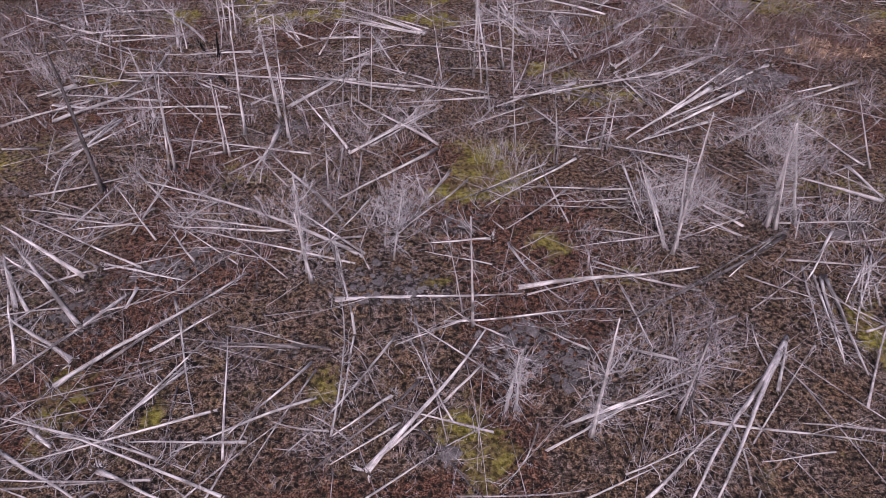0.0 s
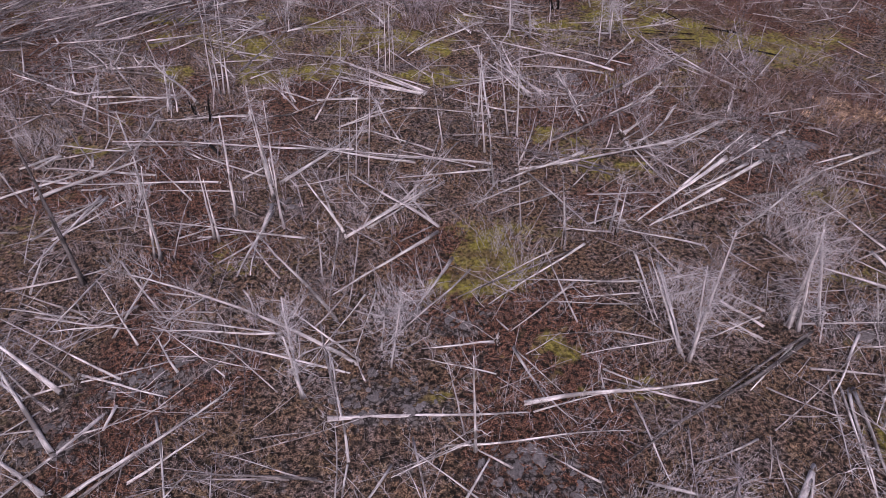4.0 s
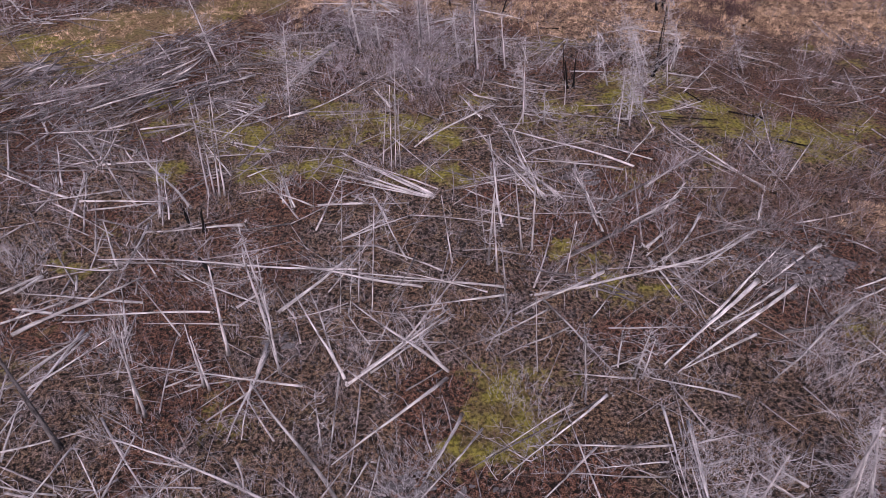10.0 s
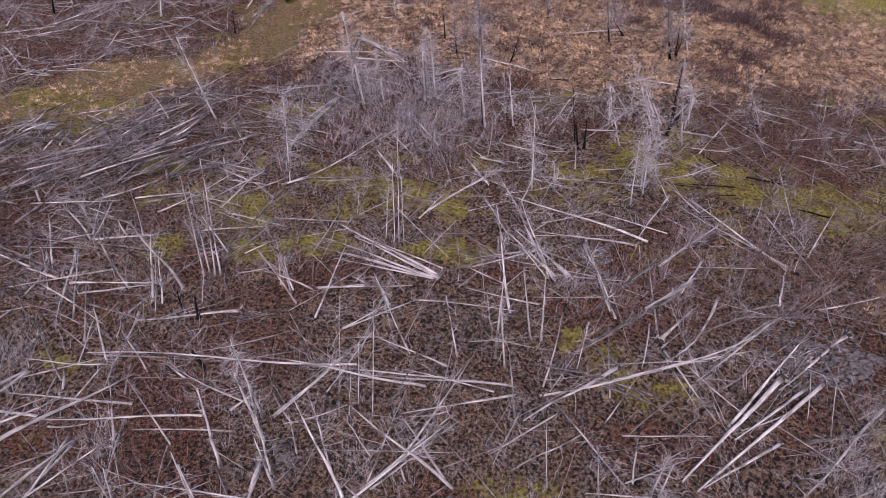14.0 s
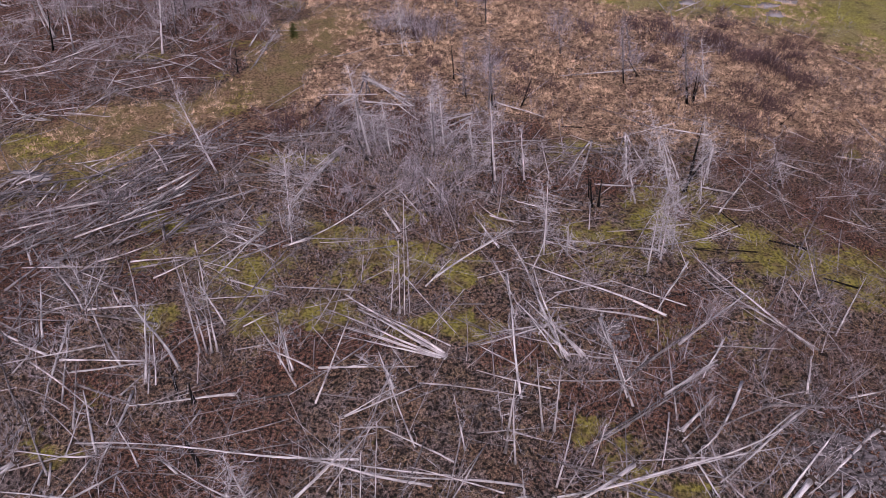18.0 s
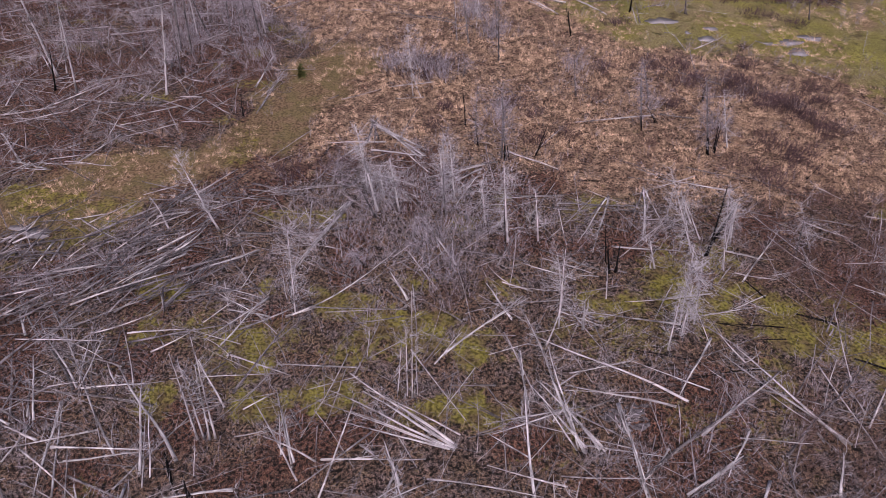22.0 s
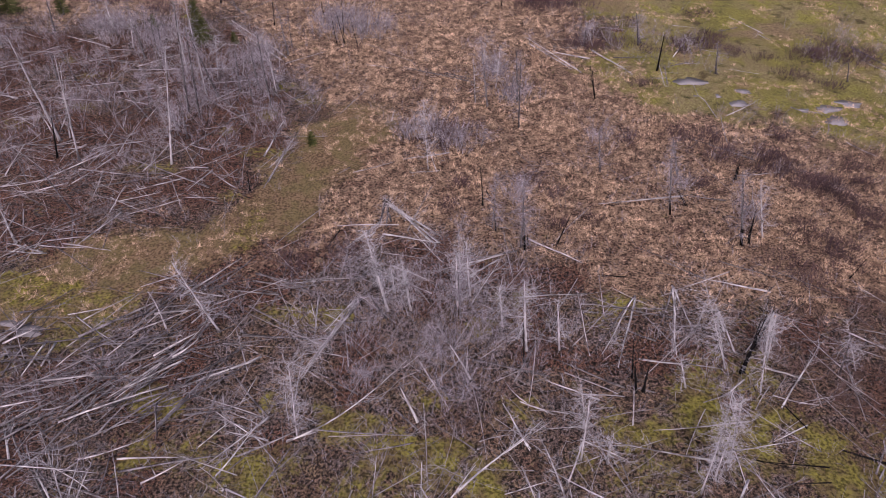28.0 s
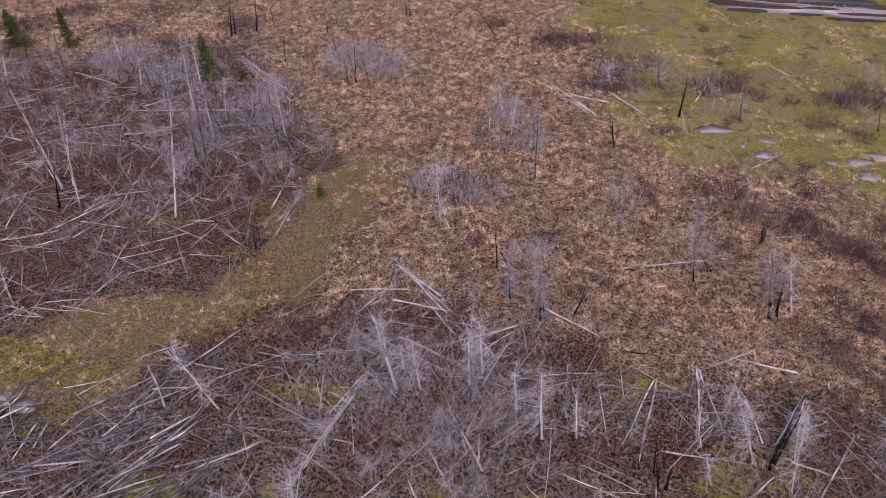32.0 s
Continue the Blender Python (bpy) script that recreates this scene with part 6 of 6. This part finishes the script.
GROVES = [(-8, 88, 2.6, 2.6), (-4, 87, 2.3, 2.3), (2, 79, 1.6, 1.6), (-1, 101, 2.4, 2.4), (1, 96, 2.0, 2.0), (16, 82, 1.4, 1.4), (22, 78, 1.4, 1.4), (10, 89, 1.3, 1.3), (-21, 112, 4.2, 4.2), (-16, 111, 2.8, 2.8), (-28, 103, 2.6, 2.6), (-49, 108, 3.5, 3.5), (-42, 106, 2.7, 2.7)]
RUSSET = [(26, 85, 3.1, 2.6), (29, 83, 2.5, 2.2), (21, 87, 2.6, 2.0), (31, 80, 2.2, 2.2), (18, 90, 2.2, 1.8), (13, 89, 1.6, 1.6), (-6, 87, 3.0, 2.6), (-12, 70, 1.9, 1.7), (-16, 69, 2.1, 1.7), (5, 121, 3.0, 2.2), (-3, 125, 1.6, 1.6), (5, 75, 1.4, 1.4), (28, 74, 2.4, 2.2), (24, 71, 2.2, 2.0), (10, 109, 3.3, 2.2), (25, 111, 3.4, 2.2), (38, 109, 3.9, 2.4), (21, 90, 2.0, 1.7), (26, 87, 1.9, 1.6), (28, 83, 2.1, 1.8), (30, 82, 2.0, 1.7), (33, 83, 1.8, 1.5), (32, 78, 2.0, 1.7), (28, 91, 1.7, 1.5), (33, 86, 1.6, 1.4), (22, 109, 1.8, 1.5), (43, 108, 2.0, 1.7), (-4, 89, 2.3, 1.9),
          (8, 76, 1.4, 1.1), (5, 79, 1.3, 1.1), (3, 81, 1.6, 1.3), (-3, 80, 1.5, 1.3), (16, 100, 1.7, 1.4), (19, 82, 1.6, 1.3), (22, 77, 1.7, 1.4), (26, 76, 1.9, 1.6), (-4, 77, 1.5, 1.3)]

BELT = [(11, 112, 2.7, 1.8), (14, 110, 2.4, 1.6), (18, 109, 2.0, 1.4), (22, 112, 2.4, 1.6), (26, 113, 2.7, 1.8), (28, 109, 2.0, 1.4), (16, 117, 2.2, 1.4), (37, 110, 2.4, 1.6), (41, 112, 2.7, 1.8), (44, 110, 2.8, 1.8), (31, 108, 2.0, 1.2), (33, 104, 2.3, 1.5), (37, 102, 2.0, 1.4), (26, 120, 2.0, 1.4), (5, 121, 4.2, 2.8), (10, 122, 3.1, 2.0), (-66, 118, 4.6, 2.7), (-54, 117, 4.5, 2.7), (-62, 123, 4.0, 2.4), (-46, 115, 3.7, 2.2), (-51, 124, 3.2, 1.9), (-38, 121, 3.8, 2.3), (-64, 110, 3.6, 2.1)]


def keep_tall(x, y):
    return np.clip(0.55 * within(x, y, FRINGE, 2) + 0.5 * within(x, y, FRINGE_EAST, 2) + 0.9 * within(x, y, THICKET, 3) + 0.55 * within(x, y, COPSE, 4) + 0.03 * within(x, y, SEDGE), 0, 1)


def masses(spots, dense, rnd):
    """Places crowded into oval masses, thinning outwards."""
    each = np.concatenate([np.repeat([sp], int(dense * sp[2] * sp[3]), 0) for sp in spots])
    q, ang = np.sqrt(rnd.rand(len(each))) * (0.5 + 0.7 * rnd.rand(len(each))), rnd.rand(len(each)) * 2 * np.pi
    return each[:, 0] + each[:, 2] * q * np.cos(ang), each[:, 1] + each[:, 3] * q * np.sin(ang)


x, y, rnd = scatter(5200, 106, keep_tall)
stuff("saplings", clumps(x, y, rnd, 8, 2.3, 1.0, 0.012, 5), GREY_BRANCH, "tall leafless grey saplings crowding a thicket", "saplings")
x, y = masses(GROVES, 5.5, rnd)
stuff("sapling_groves", clumps(x, y, rnd, 6, 2.5, 1.1, 0.017, 5), GREY_BRANCH, "lilac-grey leafless sapling groves in dry sedge", "saplings")
LILAC = [(-6, 64, 2.2, 2.0), (-3, 62, 2.4, 2.2), (0, 63, 2.4, 2.0), (3, 61, 2.2, 1.8), (-1, 59, 2.4, 1.8), (-5, 60, 2.0, 1.8), (5, 64, 1.8, 1.5), (-9, 62, 1.8, 1.6), (-7, 67, 2.0, 1.6), (-3, 67, 1.9, 1.5), (12, 63, 1.5, 1.3), (15, 60, 1.5, 1.3), (-26, 57, 2.2, 1.4), (-30, 55, 2.2, 1.4), (-24, 60, 1.8, 1.2),
         (-26, 96, 3.4, 3.0), (-31, 92, 3.4, 3.0), (-24, 90, 2.6, 2.4), (-36, 98, 3.2, 2.6), (-44, 90, 3.0, 2.6), (-29, 101, 3.0, 2.4), (7, 44, 1.6, 1.4), (5, 46, 1.5, 1.3), (12, 45, 1.6, 1.2), (16, 47, 1.7, 1.2)]
x, y = masses(LILAC, 3.4, rnd)
stuff("lilac_brush", clumps(x, y, rnd, 8, 1.9, 1.3, 0.0095, 5), GREY_BRANCH, "dense lilac-grey leafless brush among fallen trunks", "brush")
x, y = masses(FUZZ, 5, rnd)
stuff("dead_brush", clumps(x, y, rnd, 7, 1.3, 1.2, 0.0075, 5), BRANCH, "pale fuzzy dead brush among fallen trunks", "brush")


def keep_russet(x, y):
    sedge, strip, meadow, moss, stone, russet, brush = zones(x, y)
    return np.clip((0.45 + 0.4 * np.clip((x - 10) / 8, 0, 1)) * sedge * np.clip((vnoise(x, y, 4.5, 52) - 0.5 + 0.14 * np.clip((x - 10) / 8, 0, 1)) * 5, 0, 1) + 0.3 * russet * (1 - meadow) * (1 - sedge), 0, 1)


x, y, rnd = scatter(6200, 102, keep_russet)
stuff("russet_shrubs", clumps(x, y, rnd, 15, 1.1, 0.9, 0.0085, 3), RUST_SHRUB, "russet leafless shrubs among dry sedge", "shrub")
x, y = masses(RUSSET, 7, rnd)
stuff("maroon_shrubs", clumps(x, y, rnd, 10, 1.25, 0.9, 0.016, 2), MAROON, "dense maroon leafless shrubs in dry sedge", "shrub")
x, y = masses(BELT, 6.5, rnd)
stuff("shrub_belt", clumps(x, y, rnd, 9, 1.0, 1.9, 0.018, 2), MAROON, "dark leafless shrub belt along the green meadow", "shrub")


HEATH_EAST = [(21, 66), (29, 68), (40, 66), (34, 56), (24, 55), (19, 55), (19, 59)]
HEATH_BANK = [(17, 50), (22, 47), (30, 46), (30, 41), (21, 42), (18, 45)]
HEATH_MID = [(-4, 58), (1, 59), (0, 55), (-3, 55)]


def keep_heath(x, y):
    return 0.85 * np.maximum(within(x, y, HEATH_EAST), np.maximum(within(x, y, HEATH_BANK), within(x, y, HEATH_MID))) * (1 - 0.8 * within(x, y, BAND))


x, y, rnd = scatter(26000, 108, keep_heath)
stuff("brown_brush", clumps(x, y, rnd, 10, 1.15, 0.9, 0.0095, 2), RUST_SHRUB, "upright red-brown leafless brush on boggy ground", "brush")


def keep_sedge(x, y):
    sedge, strip, meadow, *_ = zones(x, y)
    return np.clip(sedge * (0.26 + 0.74 * np.clip((0.55 * vnoise(x, y, 2.6, 61) + 0.45 * vnoise(x, y, 0.5, 63) - 0.38) * 5, 0, 1)) + 0.45 * strip * (vnoise(x, y, 2.2, 62) > 0.5) + 0.4 * meadow * (vnoise(x, y, 4.0, 64) > 0.62), 0, 1)


def blades_of(A, B, r, rnd):
    """Narrow leaves that run to a point, each turned its own way."""
    D = B - A
    W = np.cross(D, rnd.rand(len(A), 3) - 0.5)
    W *= (r / np.maximum(np.linalg.norm(W, axis=1), 1e-6))[:, None]
    return np.stack([A - W, A + W, B], 1).reshape(-1, 3), np.arange(3 * len(A)).reshape(-1, 3)


def tufts(x, y, rnd, blades, height, spread, thick):
    k = np.repeat(np.arange(len(x)), blades)
    n = len(k)
    ang, q = rnd.rand(n) * 2 * np.pi, rnd.rand(n)
    A = np.stack([x[k] + spread * q * np.cos(ang), y[k] + spread * q * np.sin(ang)], 1)
    A = np.concatenate([A, land(A[:, 0], A[:, 1])[:, None] - 0.02], 1)
    size = height * (0.55 + 0.7 * rnd.rand(len(x)))[k] * (0.6 + 0.5 * rnd.rand(n))
    lean = np.stack([np.cos(ang) * (0.15 + 0.8 * q), np.sin(ang) * (0.15 + 0.8 * q), 1.05 - 0.75 * q], 1) + 0.7 * (rnd.rand(n, 3) - 0.5)
    return blades_of(A, A + lean * size[:, None], thick * (0.6 + 0.8 * rnd.rand(n)), rnd)


x, y, rnd = scatter(80000, 103, keep_sedge)
stuff("dry_sedge", tufts(x, y, rnd, 16, 0.38, 0.2, 0.02), REED, "tan dry sedge and cattail tussocks", "sedge")


def keep_green(x, y):
    sedge, strip, meadow, moss, *_ = zones(x, y)
    return np.clip(0.9 * meadow + 0.45 * moss + 0.22 * strip, 0, 1) * (land(x, y) > -0.12)


x, y, rnd = scatter(21000, 104, keep_green)
stuff("green_grass", tufts(x, y, rnd, 22, 0.18, 0.4, 0.011), GREEN, "short yellow-green bog grass and moss", "grass")


def keep_litter(x, y):
    sedge, strip, meadow, *_ = zones(x, y)
    return np.clip(1 - 0.85 * np.maximum(sedge, np.maximum(strip, meadow)), 0, 1) * np.clip(1.6 - y / 75, 0.12, 1)


x, y, rnd = scatter(47000, 105, keep_litter)
n = len(x)
ang, size = rnd.rand(n) * 2 * np.pi, (0.25 + 1.6 * rnd.rand(n) ** 2)[:, None]
A = np.stack([x, y, land(x, y) + 0.01], 1)
way = np.stack([np.cos(ang), np.sin(ang), 0.05 + 0.25 * rnd.rand(n)], 1)
turn = np.stack([-np.sin(ang), np.cos(ang), 0 * ang], 1) * (rnd.rand(n, 1) - 0.5)
B = A + size * 0.5 * (way + 0.35 * turn)
C = A + size * (way * [1, 1, 0.7] - 0.2 * turn)
stuff("fallen_twigs", sprigs(A, B, C, 0.0035 + 0.005 * rnd.rand(n) ** 2), LITTER, "thin grey twigs and snapped branches on litter", "twigs")
